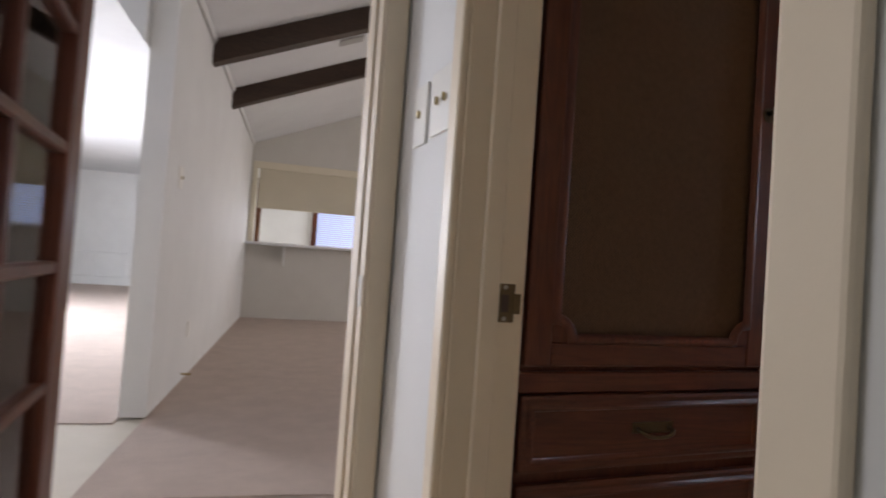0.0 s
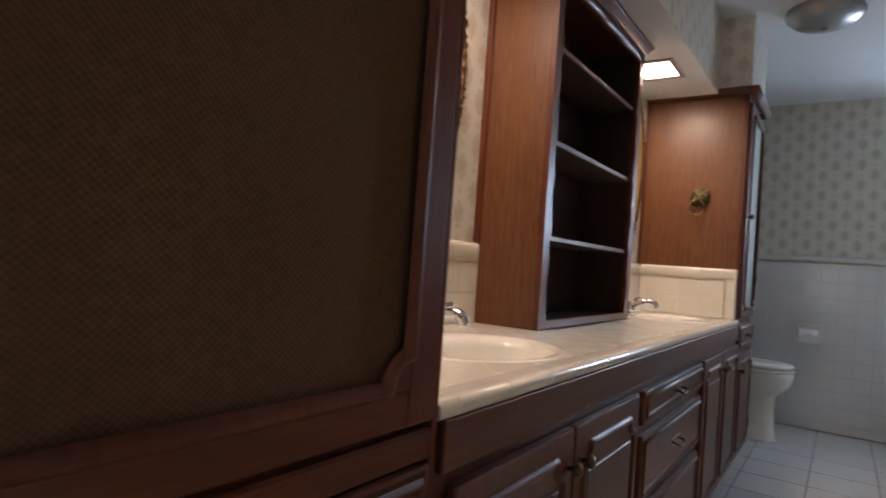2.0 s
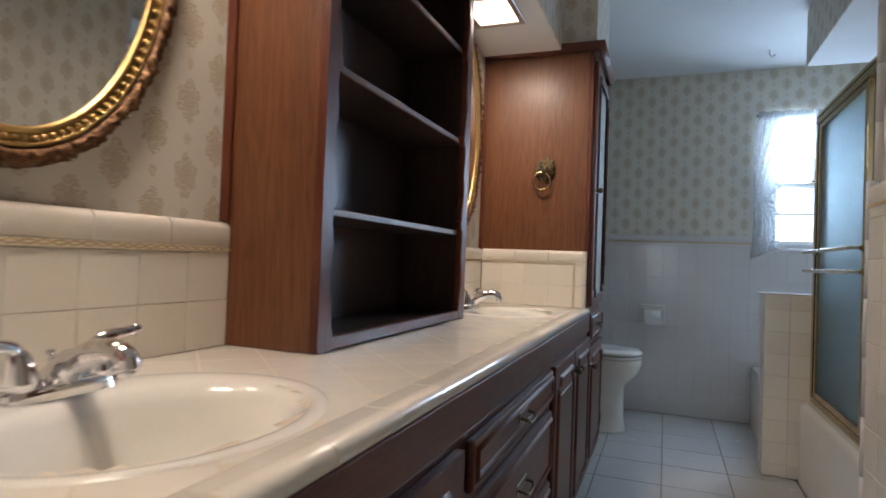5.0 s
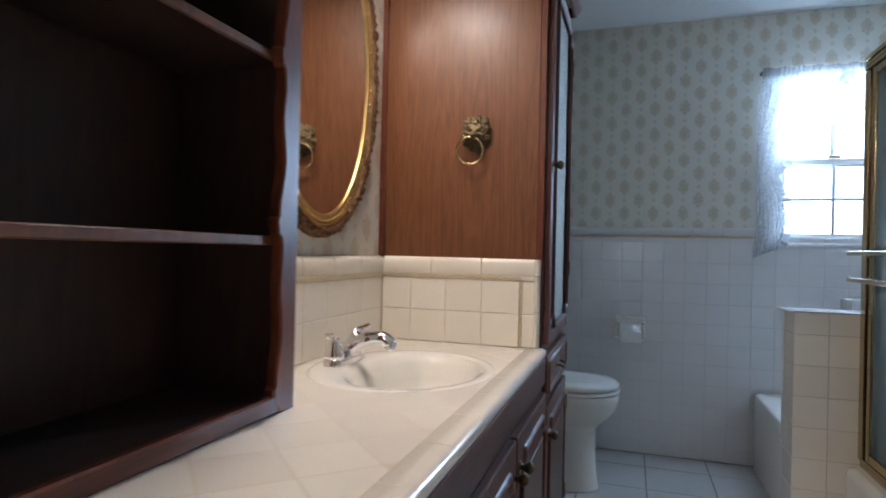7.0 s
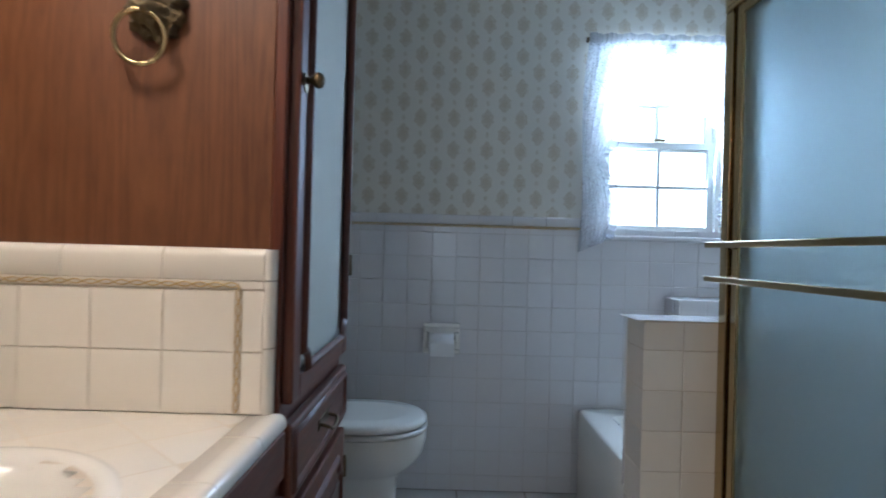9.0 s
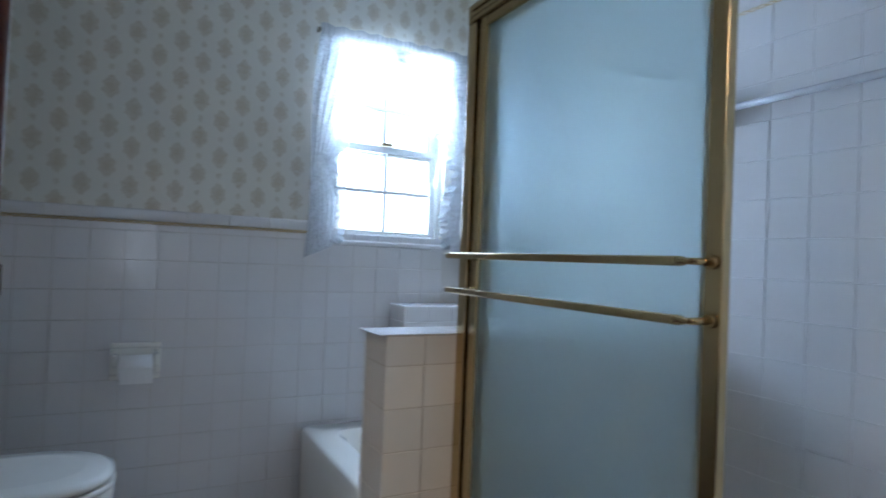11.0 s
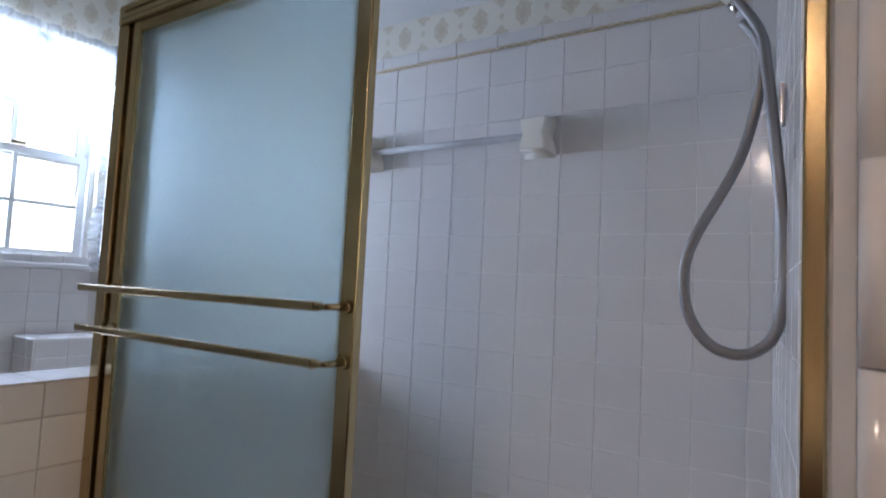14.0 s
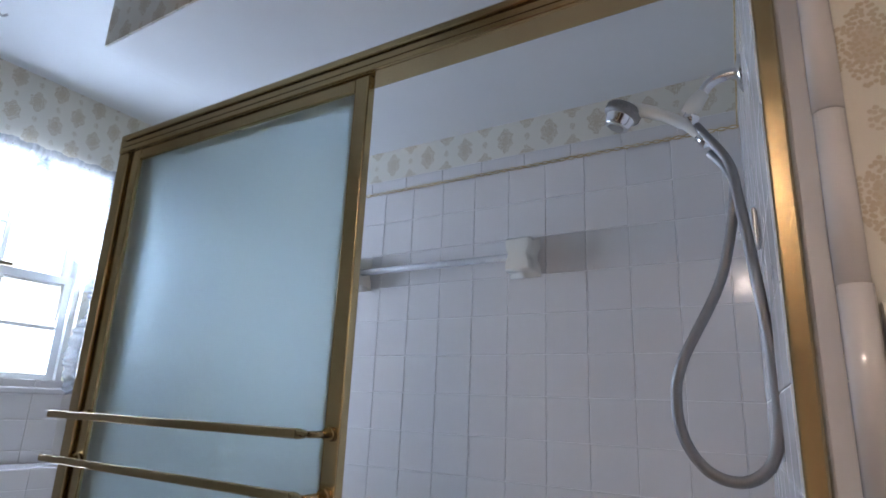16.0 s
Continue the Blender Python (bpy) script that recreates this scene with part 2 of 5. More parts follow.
PLASTER = paint("white_ceiling_paint", (0.72, 0.73, 0.73), 0.8, 130, 0.3)
WHITE = paint("white_wall_paint", (0.74, 0.74, 0.72), 0.6)
TRIM = paint("cream_gloss_trim", (0.80, 0.68, 0.52), 0.35)
PORCELAIN = glaze("white_porcelain", (0.80, 0.77, 0.70), 0.08, 0.02)
GOLD = metal("gold_anodised_aluminium", (0.50, 0.375, 0.20), 0.2, 6, 0.04)
GILT = metal("gilt_frame", (0.55, 0.37, 0.15), 0.34, 60)
OLDGILT = carved_gilt()
CHROME = metal("chrome", (0.85, 0.85, 0.87), 0.08, 20, 0.05)
BRONZE = metal("antique_brass", (0.15, 0.11, 0.062), 0.4, 120)
STEEL = metal("brushed_steel", (0.42, 0.41, 0.40), 0.35, 300)
CANE = cane_cloth()
FROST = frosted()
LACE = lace("white_lace")
GLASS = clear_glass()
GLOW = glowing("lit_diffuser", (1.0, 0.84, 0.62), 9.0)
MIRROR = Nodes("mirror_glass").set((0.86, 0.88, 0.87), 0.015, 1.0)
CARPET = carpet("beige_carpet", (0.64, 0.525, 0.455))
VINYL = glaze("entry_floor_vinyl", (0.60, 0.54, 0.44), 0.35)
PLASTIC = paint("white_plastic", (0.78, 0.76, 0.70), 0.35, 60, 0.05)
PAPERROLL = paint("toilet_paper", (0.82, 0.81, 0.79), 0.95, 200, 0.4)


# ---- building helpers ----
def box(x0, x1, y0, y1, z0, z1, bevel=0.0, seg=1, bm=None):
    b = bmesh.new()
    v = [b.verts.new((x, y, z)) for x in (x0, x1) for y in (y0, y1) for z in (z0, z1)]
    for f in ((0, 1, 3, 2), (4, 6, 7, 5), (0, 4, 5, 1), (2, 3, 7, 6), (0, 2, 6, 4), (1, 5, 7, 3)):
        b.faces.new([v[i] for i in f])
    if bevel:
        bmesh.ops.bevel(b, geom=b.edges[:], offset=bevel, segments=seg, profile=0.5, affect="EDGES")
    return b if bm is None else join(bm, b)


def join(bm, b):
    """Adds the faces of b to bm."""
    made = {v: bm.verts.new(v.co) for v in b.verts}
    for f in b.faces:
        bm.faces.new([made[v] for v in f.verts]).smooth = f.smooth
    b.free()
    return bm


def tube(pts, radii, seg=12, bm=None, caps=True, flat=1.0):
    """A round bar along a line of points."""
    bm = bm or bmesh.new()
    pts = [Vector(p) for p in pts]
    if not isinstance(radii, (list, tuple)):
        radii = [radii] * len(pts)
    rings, side = [], None
    for i, p in enumerate(pts):
        d = (pts[min(i + 1, len(pts) - 1)] - pts[max(i - 1, 0)]).normalized()
        if side is None:
            side = d.orthogonal().normalized()
        side = (side - d * side.dot(d)).normalized()
        up = d.cross(side)
        rings.append([bm.verts.new(p + radii[i] * (math.cos(a) * side + flat * math.sin(a) * up)) for a in (2 * math.pi * k / seg for k in range(seg))])
    for a, b in zip(rings, rings[1:]):
        for k in range(seg):
            bm.faces.new((a[k], a[(k + 1) % seg], b[(k + 1) % seg], b[k])).smooth = True
    if caps:
        bm.faces.new(rings[0][::-1])
        bm.faces.new(rings[-1])
    return bm


def loft(rings, bm=None, cap0=True, cap1=True):
    """Skins closed rings of points."""
    bm = bm or bmesh.new()
    rows = [[bm.verts.new(p) for p in r] for r in rings]
    n = len(rows[0])
    for a, b in zip(rows, rows[1:]):
        for k in range(n):
            bm.faces.new((a[k], a[(k + 1) % n], b[(k + 1) % n], b[k])).smooth = True
    for row, want in ((rings[0], cap0), (rings[-1], cap1)):
        if want:
            bm.faces.new([bm.verts.new(p) for p in row])
    return bm


def oval(cx, cy, z, rx, ry, n=40, power=2.0):
    out = []
    for k in range(n):
        a = 2 * math.pi * k / n
        c, s = math.cos(a), math.sin(a)
        out.append((cx + rx * math.copysign(abs(c) ** (2 / power), c), cy + ry * math.copysign(abs(s) ** (2 / power), s), z))
    return out


def curve(pts, n=8):
    """A smooth line through points (Catmull-Rom)."""
    p = [Vector(q) for q in pts]
    p = [2 * p[0] - p[1], *p, 2 * p[-1] - p[-2]]
    out = []
    for i in range(1, len(p) - 2):
        for k in range(n):
            t = k / n
            out.append(0.5 * (2 * p[i] + (p[i + 1] - p[i - 1]) * t + (2 * p[i - 1] - 5 * p[i] + 4 * p[i + 1] - p[i + 2]) * t * t
                              + (3 * p[i] - p[i - 1] - 3 * p[i + 1] + p[i + 2]) * t ** 3))
    return out + [p[-2]]


def mesh_of(name, bm, material):
    bmesh.ops.recalc_face_normals(bm, faces=bm.faces[:])
    me = bpy.data.meshes.new(name)
    bm.to_mesh(me)
    bm.free()
    me.materials.append(material)
    return me


def thing(name, label, category, base=(0, 0, 0), group=""):
    o = new(name)
    o.location = base
    o.empty_display_size = 0.05
    return tagged(o, label, category, group)


def origin(o):
    v = Vector(o.location)
    while o.parent:
        o = o.parent
        v += o.location
    return v


def part(name, bm, material, parent, label=""):
    """Links a bmesh, in world places, as one mesh under a thing or a part."""
    bmesh.ops.translate(bm, verts=bm.verts[:], vec=-origin(parent))
    o = new(name, mesh_of(name, bm, material))
    o.parent = parent
    return tagged(o, label)


def single(name, bm, material, label, category, base, group=""):
    bmesh.ops.translate(bm, verts=bm.verts[:], vec=-Vector(base))
    o = new(name, mesh_of(name, bm, material))
    o.location = base
    return tagged(o, label, category, group)


def setting(name, bm, material, label, category="", m=None):
    o = new(name, mesh_of(name, bm, material))
    if m:
        o.matrix_world = m
    return tagged(o, label, category or name.split("_")[0], kind="structure")


TILE_MESHES = {}


def tile_mesh(w, h, material, depth=0.0022, bevel=0.0011):
    """A bevelled tile that lies in its own xy plane, face up."""
    key = (round(w, 3), round(h, 3), material.name, depth)
    if key not in TILE_MESHES:
        b = bmesh.new()
        lo = [b.verts.new((x * w / 2, y * h / 2, 0)) for x, y in ((-1, -1), (1, -1), (1, 1), (-1, 1))]
        md = [b.verts.new((x * w / 2, y * h / 2, depth - bevel)) for x, y in ((-1, -1), (1, -1), (1, 1), (-1, 1))]
        hi = [b.verts.new((x * (w / 2 - bevel), y * (h / 2 - bevel), depth)) for x, y in ((-1, -1), (1, -1), (1, 1), (-1, 1))]
        b.faces.new(hi)
        for k in range(4):
            for a, c in ((lo, md), (md, hi)):
                b.faces.new((a[k], a[(k + 1) % 4], c[(k + 1) % 4], c[k]))
        TILE_MESHES[key] = mesh_of("tile", b, material)
    return TILE_MESHES[key]


def tiles(parent, p0, right, up, cols, rows, material, name="tile", gap=0.0022, only=None):
    """Lays tiles on a plane: p0 the lower corner, right and up the axes; cols and rows list the pieces' widths and heights."""
    right, up = Vector(right), Vector(up)
    out = right.cross(up)
    rot = Matrix((right, up, out)).transposed().to_4x4()
    base = origin(parent)
    y = 0
    for h in rows:
        x = 0
        for w in cols:
            c = Vector(p0) + right * (x + w / 2) + up * (y + h / 2)
            if only is None or only(c):
                o = new(name, tile_mesh(w - gap, h - gap, material))
                o.parent = parent
                jig = Euler((random.gauss(0, 0.0007), random.gauss(0, 0.0007), 0)).to_matrix().to_4x4()
                o.matrix_local = Matrix.Translation(c - base) @ rot @ jig
            x += w
        y += h


def split(length, piece):
    n = int(length / piece + 1e-6)
    rest = length - n * piece
    return [piece] * n + ([rest] if rest > 0.02 else [])


def rope(parent, p0, p1, out, pitch=0.055, amp=0.0045, r=0.0022):
    """The moulded tan rope line in the tile trim: two waved strands."""
    a, b, out = Vector(p0), Vector(p1), Vector(out)
    d = (b - a).normalized()
    side = out.cross(d)
    n = max(8, int((b - a).length / pitch * 8))
    bm = bmesh.new()
    for ph in (0, 0.5):
        tube([a + (b - a) * (k / n) + side * amp * math.sin(2 * math.pi * (k / 8 + ph)) + out * 0.001 for k in range(n + 1)], r, 4, bm)
    return part("rope_trim", bm, ROPE, parent, "tan moulded rope line")


def nosing(parent, p0, p1, out, up, r=0.014, h=0.05, piece=0.152, material=None, name="cap_tile", face=0.0035, back=0.011):
    """Cap tiles along a line, nearly flush below, with a quarter round at the top."""
    a, b, out, up = Vector(p0), Vector(p1), Vector(out), Vector(up)
    d = (b - a)
    f = face
    prof = [(f - 0.006, 0), (f - 0.001, 0), (f, 0.0012)] + [(f - r + r * math.cos(q), h - r + r * math.sin(q)) for q in (math.pi / 2 * k / 6 for k in range(7))] + [(-back, h), (-back, 0)]
    s = 0.0
    for w in split(d.length, piece):
        q0, q1 = a + d.normalized() * (s + 0.0012), a + d.normalized() * (s + w - 0.0012)
        bm = loft([[q + out * x + up * z for x, z in prof] for q in (q0, q1)])
        part(name, bm, material or TILE, parent)
        s += w


def moulding(path, y, w, h, bm=None):
    """A raised bead along a closed line of (x, z) on a front at y that faces -y."""
    bm = bm or bmesh.new()
    n = len(path)
    p = [Vector(q) for q in path]
    rows = []
    for off, lift in ((w / 2, 0), (w / 5, h), (-w / 5, h), (-w / 2, 0)):
        row = []
        for i in range(n):
            t0, t1 = (p[i] - p[i - 1]).normalized(), (p[(i + 1) % n] - p[i]).normalized()
            n0, n1 = Vector((t0.y, -t0.x)), Vector((t1.y, -t1.x))
            m = (n0 + n1)
            m = m.normalized() / max(0.5, math.sqrt(max(0.01, (1 + n0.dot(n1)) / 2))) if m.length > 1e-4 else n0
            q = p[i] + m * off
            row.append(bm.verts.new((q.x, y - lift, q.y)))
        rows.append(row)
    for a, b in zip(rows, rows[1:]):
        for k in range(n):
            bm.faces.new((a[k], a[(k + 1) % n], b[(k + 1) % n], b[k])).smooth = True
    return bm


def provincial(x0, x1, z0, z1, r=0.035, top=True, bottom=False):
    """A panel line with scooped corners."""
    def scoop(cx, cz, a0):
        return [(cx + r * math.cos(a0 - k * math.pi / 10), cz + r * math.sin(a0 - k * math.pi / 10)) for k in range(6)]
    out = []
    out += [(x0, z0 + 1.4 * r), *scoop(x0, z0, math.pi / 2), (x0 + 1.4 * r, z0)] if bottom else [(x0, z0)]
    out += [(x1 - 1.4 * r, z0), *scoop(x1, z0, math.pi), (x1, z0 + 1.4 * r)] if bottom else [(x1, z0)]
    out += [(x1, z1 - 1.4 * r), *scoop(x1, z1, 1.5 * math.pi), (x1 - 1.4 * r, z1)] if top else [(x1, z1)]
    out += [(x0 + 1.4 * r, z1), *scoop(x0, z1, 2 * math.pi), (x0, z1 - 1.4 * r)] if top else [(x0, z1)]
    return out


def knob(parent, x, y, z):
    bm = tube([(x, y, z), (x, y - 0.008, z), (x, y - 0.013, z), (x, y - 0.02, z), (x, y - 0.027, z), (x, y - 0.031, z)], [0.006, 0.005, 0.009, 0.0135, 0.011, 0.004], 14)
    k = part("knob", bm, BRONZE, parent, "antique brass knob")
    part("back_plate", tube([(x, y, z - 0.004), (x, y - 0.002, z - 0.004)], 0.016, 14), BRONZE, k)


def bail(parent, x, y, z, w=0.075):
    bm = tube(curve([(x - w / 2, y, z), (x - w / 2, y - 0.018, z - 0.004), (x - w / 4, y - 0.022, z - 0.012), (x + w / 4, y - 0.022, z - 0.012), (x + w / 2, y - 0.018, z - 0.004), (x + w / 2, y, z)], 4), 0.0035, 8)
    h = part("handle", bm, BRONZE, parent, "antique brass bail pull")
    part("back_plate", box(x - w / 2 - 0.012, x + w / 2 + 0.012, y - 0.002, y, z - 0.01, z + 0.012, 0.0015), BRONZE, h)


def cupboard_door(parent, x0, x1, z0, z1, y, knob_x=None, knob_z=None, wide=0.05, top=True):
    """An overlay door with a scooped bead, 18 mm proud of y."""
    f = y - 0.018
    d = part("door", box(x0, x1, f, y, z0, z1, 0.005, 2), DARK, parent)
    part("panel_bead", moulding(provincial(x0 + wide, x1 - wide, z0 + wide, z1 - wide, 0.034, top), f, 0.02, 0.008), DARK, d)
    part("panel", box(x0 + wide + 0.02, x1 - wide - 0.02, f - 0.004, f, z0 + wide + 0.02, z1 - wide - 0.05, 0.003), OAK_D, d)
    if knob_x:
        knob(d, knob_x, f, knob_z)
    return d


def drawer(parent, x0, x1, z0, z1, y, pull=True):
    f = y - 0.018
    d = part("drawer_front", box(x0, x1, f, y, z0, z1, 0.007, 2), DARK_X, parent)
    e = 0.022
    part("panel_bead", moulding([(x0 + e, z0 + e), (x1 - e, z0 + e), (x1 - e, z1 - e), (x0 + e, z1 - e)], f, 0.014, 0.006), DARK_X, d)
    if pull:
        bail(d, (x0 + x1) / 2, f, (z0 + z1) / 2 + 0.004)
    return d


OAK_D = wood("brown_door_panel", (0.036, 0.014, 0.007), (0.085, 0.033, 0.016), (0.15, 0.062, 0.03))

# ---- the bathroom's shell ----
XF, YN, YS, CEIL = 4.975, 1.385, 0.03, 2.34   # far wall, vanity wall, wall beside the door, ceiling
CAB, ZC = 0.85, 0.812                          # cabinet fronts, counter top
YW = YS - 0.018                                # papered face of that wall, behind its wainscot
SH, SB = -0.147, -1.005                       # shower door plane, shower back wall

setting("floor", box(-0.1, XF + 0.15, SB - 0.15, YN + 0.15, -0.12, -0.006), GROUT_D, "white ceramic tile floor with dark grout")
floor_ob = bpy.data.objects["floor"]
setting("wall_end", box(-0.13, -0.01, 1.32, YN + 0.12, 0, 2.42), WHITE, "white wall end", "wall")
setting("ceiling", box(-0.1, XF + 0.15, SB - 0.15, YN + 0.15, CEIL, CEIL + 0.12), PLASTER, "white painted bathroom ceiling")
setting("wall_north", box(-0.01, XF, YN, YN + 0.12, 0, CEIL), PAPER_X, "vanity wall in cream damask wallpaper", "wall")


ALC = 1.35                                     # the wall behind the second basin stands a little proud
setting("wall_alcove", box(2.434, 3.2245, ALC, YN, ZC - 0.02, 1.95), PAPER_X, "built-out wallpapered wall behind the second basin", "wall")


def holed(axis, a0, a1, b0, b1, z0, z1, holes):
    """A wall along y (axis x: thickness a0..a1) or x, with openings (b0, b1, z0, z1) cut through it."""
    bs = sorted({b0, b1, *(h[0] for h in holes), *(h[1] for h in holes)})
    zs = sorted({z0, z1, *(h[2] for h in holes), *(h[3] for h in holes)})
    bm = bmesh.new()
    for c, d in zip(bs, bs[1:]):
        for e, f in zip(zs, zs[1:]):
            if any(h[0] <= c and d <= h[1] and h[2] <= e and f <= h[3] for h in holes):
                continue
            box(*((a0, a1, c, d) if axis == "x" else (c, d, a0, a1)), e, f, bm=bm)
    bmesh.ops.remove_doubles(bm, verts=bm.verts[:], dist=1e-5)
    inner = [f for f in bm.faces if any(len(e.link_faces) > 2 for e in f.edges) and sum(1 for g in bm.faces if g is not f and set(g.verts) == set(f.verts))]
    bmesh.ops.delete(bm, geom=inner, context="FACES_ONLY")
    return bm


WY0, WY1, WZ0, WZ1 = -0.63, -0.085, 1.155, 2.0
wall_far = setting("wall_far", holed("x", XF, XF + 0.14, SB - 0.12, YN + 0.12, 0, CEIL, [(WY0, WY1, WZ0, WZ1)]), PAPER_Y, "far wall in cream damask wallpaper over tile", "wall")
wall_south = setting("wall_south", box(-0.01, 2.470, SH - 0.035, YW, 0, CEIL), PAPER_S, "side wall in cream damask wallpaper", "wall")
E0, E1 = Vector((2.600, SB, 0)), Vector((2.520, SH - 0.035, 0))      # the end wall runs a little askew
ED = (E1 - E0).normalized()
EN = Vector((ED.y, -ED.x, 0))
setting("wall_shower_end", loft([[(2.365, SB - 0.12, z), (E0.x + 0.01, SB - 0.12, z), (E0.x, SB, z), (E1.x, E1.y, z), (2.365, E1.y, z)] for z in (0, CEIL)]), PAPER_Y, "end wall between shower and room", "wall")
wall_back = setting("wall_shower_back", box(2.485, XF, SB - 0.12, SB, 0, CEIL), PAPER_X, "shower back wall with a wallpaper band above tile", "wall")
# dropped ceilings
setting("soffit_shower", box(2.470, 4.05, SB, -0.11, 2.055, CEIL), PLASTER, "white dropped ceiling over the shower", "soffit")
setting("soffit_shower_face", box(2.470, 4.054, -0.11, -0.106, 2.057, CEIL), PAPER_X, "wallpapered face of the shower soffit", "soffit")
setting("soffit_shower_side", box(4.05, 4.054, SB, -0.11, 2.057, CEIL), PAPER_Y, "wallpapered end of the shower soffit", "soffit")
LAMPS = [(2.62, 2.86), (0.98, 1.22)]
sof = bmesh.new()
for a, b in ((-0.01, 0.98), (1.22, 2.62), (2.86, 3.225)):
    box(a, b, 1.0, YN, 1.95, CEIL - 0.002, bm=sof)
for a, b in LAMPS:
    box(a, b, 1.0, 1.09, 1.95, CEIL - 0.002, bm=sof)
    box(a, b, 1.27, YN, 1.95, CEIL - 0.002, bm=sof)
    box(a, b, 1.09, 1.27, 2.05, CEIL - 0.002, bm=sof)
setting("soffit_vanity", sof, PLASTER, "white dropped ceiling over the vanity", "soffit")
setting("soffit_vanity_face", box(-0.01, 3.225, 0.995, 1.0, 1.951, CEIL), PAPER_X, "wallpapered face of the vanity soffit", "soffit")
setting("soffit_linen", box(3.229, 3.75, 0.846, YN, 1.975, CEIL), PAPER_X, "wallpapered boxing above the linen cabinet", "soffit")
setting("soffit_linen_side", box(3.225, 3.229, 0.85, 0.996, 1.975, CEIL), PAPER_Y, "wallpapered side of the boxing", "soffit")

# the door wall: an opening from the entry
setting("wall_door", holed("x", -0.13, -0.01, -0.6, 1.32, 0, 2.42, [(0.227, 0.835, 0, 2.05)]), WHITE, "white wall with the bathroom door opening", "wall")


def door_frame():
    t = tagged(thing("door_1", "cream painted door jamb and casing with a brass strike plate", "door frame", (0, 0.56, 0)), kind="structure")
    j = part("jamb", box(-0.132, 0.003, 0.828, 0.836, 0, 2.05, 0.001), TRIM, t)
    part("jamb", box(-0.132, -0.008, 0.222, 0.230, 0, 2.05, 0.001), TRIM, t)
    part("jamb", box(-0.132, -0.008, 0.235, 0.828, 2.042, 2.05, 0.001), TRIM, t)
    part("stop", box(-0.085, -0.05, 0.818, 0.828, 0, 2.042, 0.002), TRIM, t)
    for y0, y1 in ((0.830, 0.872), (0.167, 0.229)):
        part("casing", box(-0.148, -0.13, y0, y1, 0, 2.11, 0.005, 2), TRIM, t)
    part("casing", box(-0.148, -0.13, 0.233, 0.830, 2.046, 2.11, 0.005, 2), TRIM, t)
    s = part("strike_plate", box(-0.053, -0.016, 0.8255, 0.828, 0.873, 0.940, 0.001), BRONZE, t, "tarnished brass strike plate")
    part("lip", box(-0.021, -0.005, 0.8235, 0.8262, 0.888, 0.923, 0.001), BRONZE, s)
    # a dark chip on the plate paints the shade of the latch hole
    part("latch_hole", box(-0.043, -0.029, 0.8245, 0.8256, 0.891, 0.921), BLACK, s)
    for z in (0.879, 0.934):
        part("screw", tube([(-0.036, 0.8256, z), (-0.036, 0.8244, z)], 0.004, 10), STEEL, s)


door_frame()


# ---- tiled surfaces ----
T = 0.108
cap_z = 1.185
# far wall wainscot, behind toilet and tub
tiles_far = setting("wainscot_far", box(XF - 0.007, XF - 0.001, SB, YN, 0, cap_z), GROUT_F, "white square tile wainscot with a cap rail", "wainscot")
tiles(tiles_far, (XF - 0.007, -0.09 + T * 13, 0.0), (0, -1, 0), (0, 0, 1), [T] * 18, [0.07] + [T] * 10 + [0.035], TILE_W, gap=0.0024, only=lambda c: c.y < 1.34)
rope(tiles_far, (XF - 0.014, YN - 0.1, cap_z - 0.004), (XF - 0.014, WY1 + 0.01, cap_z - 0.004), (-1, 0, 0))
nosing(tiles_far, (XF - 0.008, YN - 0.01, cap_z + 0.003), (XF - 0.008, WY1 + 0.005, cap_z + 0.003), (-1, 0, 0), (0, 0, 1), 0.008, 0.042, material=TILE_W, back=0.007)
# wall beside the door: wainscot to the shower
ws = setting("wainscot_south", box(1.935, 2.457, YW, YS + 0.008, 0, cap_z), GROUT, "cream square tile wainscot with a cap rail", "wainscot")
tiles(ws, (2.457, YS + 0.008, 0.0), (-1, 0, 0), (0, 0, 1), split(0.52, T), [0.07] + [T] * 10 + [0.035], TILE)
rope(ws, (2.452, YS + 0.016, cap_z - 0.004), (1.935, YS + 0.016, cap_z - 0.004), (0, 1, 0))
nosing(ws, (2.455, YS + 0.008, cap_z + 0.003), (1.935, YS + 0.008, cap_z + 0.003), (0, 1, 0), (0, 0, 1), 0.014, 0.05, back=0.025)
# the shower's return and jamb side
wr = setting("tile_return", box(2.470, 2.474, SH + 0.01, YW, 0.0, 2.05), GROUT_W, "white tile return beside the shower door", "wall tile")
tiles(wr, (2.474, SH + 0.01, 0.0), (0, 1, 0), (0, 0, 1), [0.045, T], [T] * 19, TILE_W)
part("trim_tile", box(2.474, 2.4985, SH - 0.03, SH + 0.012, 0.40, 1.72, 0.003), TILE_W, wr)
be = bmesh.new()
for k in range(13):
    z = 0.004 + 0.156 * k
    yb = (YS if k < 8 else YW) + 0.003
    tube([(2.469, yb, z), (2.469, yb, z + 0.1548)], 0.0125, 18, be)
part("corner_bead", be, TILE_W, wr, "rounded white corner tiles")
# shower walls
ZR = 1.886
rows_up = [0.1145] * 6 + [0.1164] * 7
sb = setting("shower_back_tile", box(2.60, 3.92, SB, SB + 0.004, 0.38, ZR + 0.05), GROUT_W, "white square tile on the shower back wall", "wall tile")
tiles(sb, (3.92, SB + 0.004, 0.384), (-1, 0, 0), (0, 0, 1), [0.045] + [0.122] * 10 + [0.05], rows_up, TILE_W)
rope(sb, (2.605, SB + 0.010, ZR), (3.92, SB + 0.010, ZR), (0, 1, 0), r=0.0018)
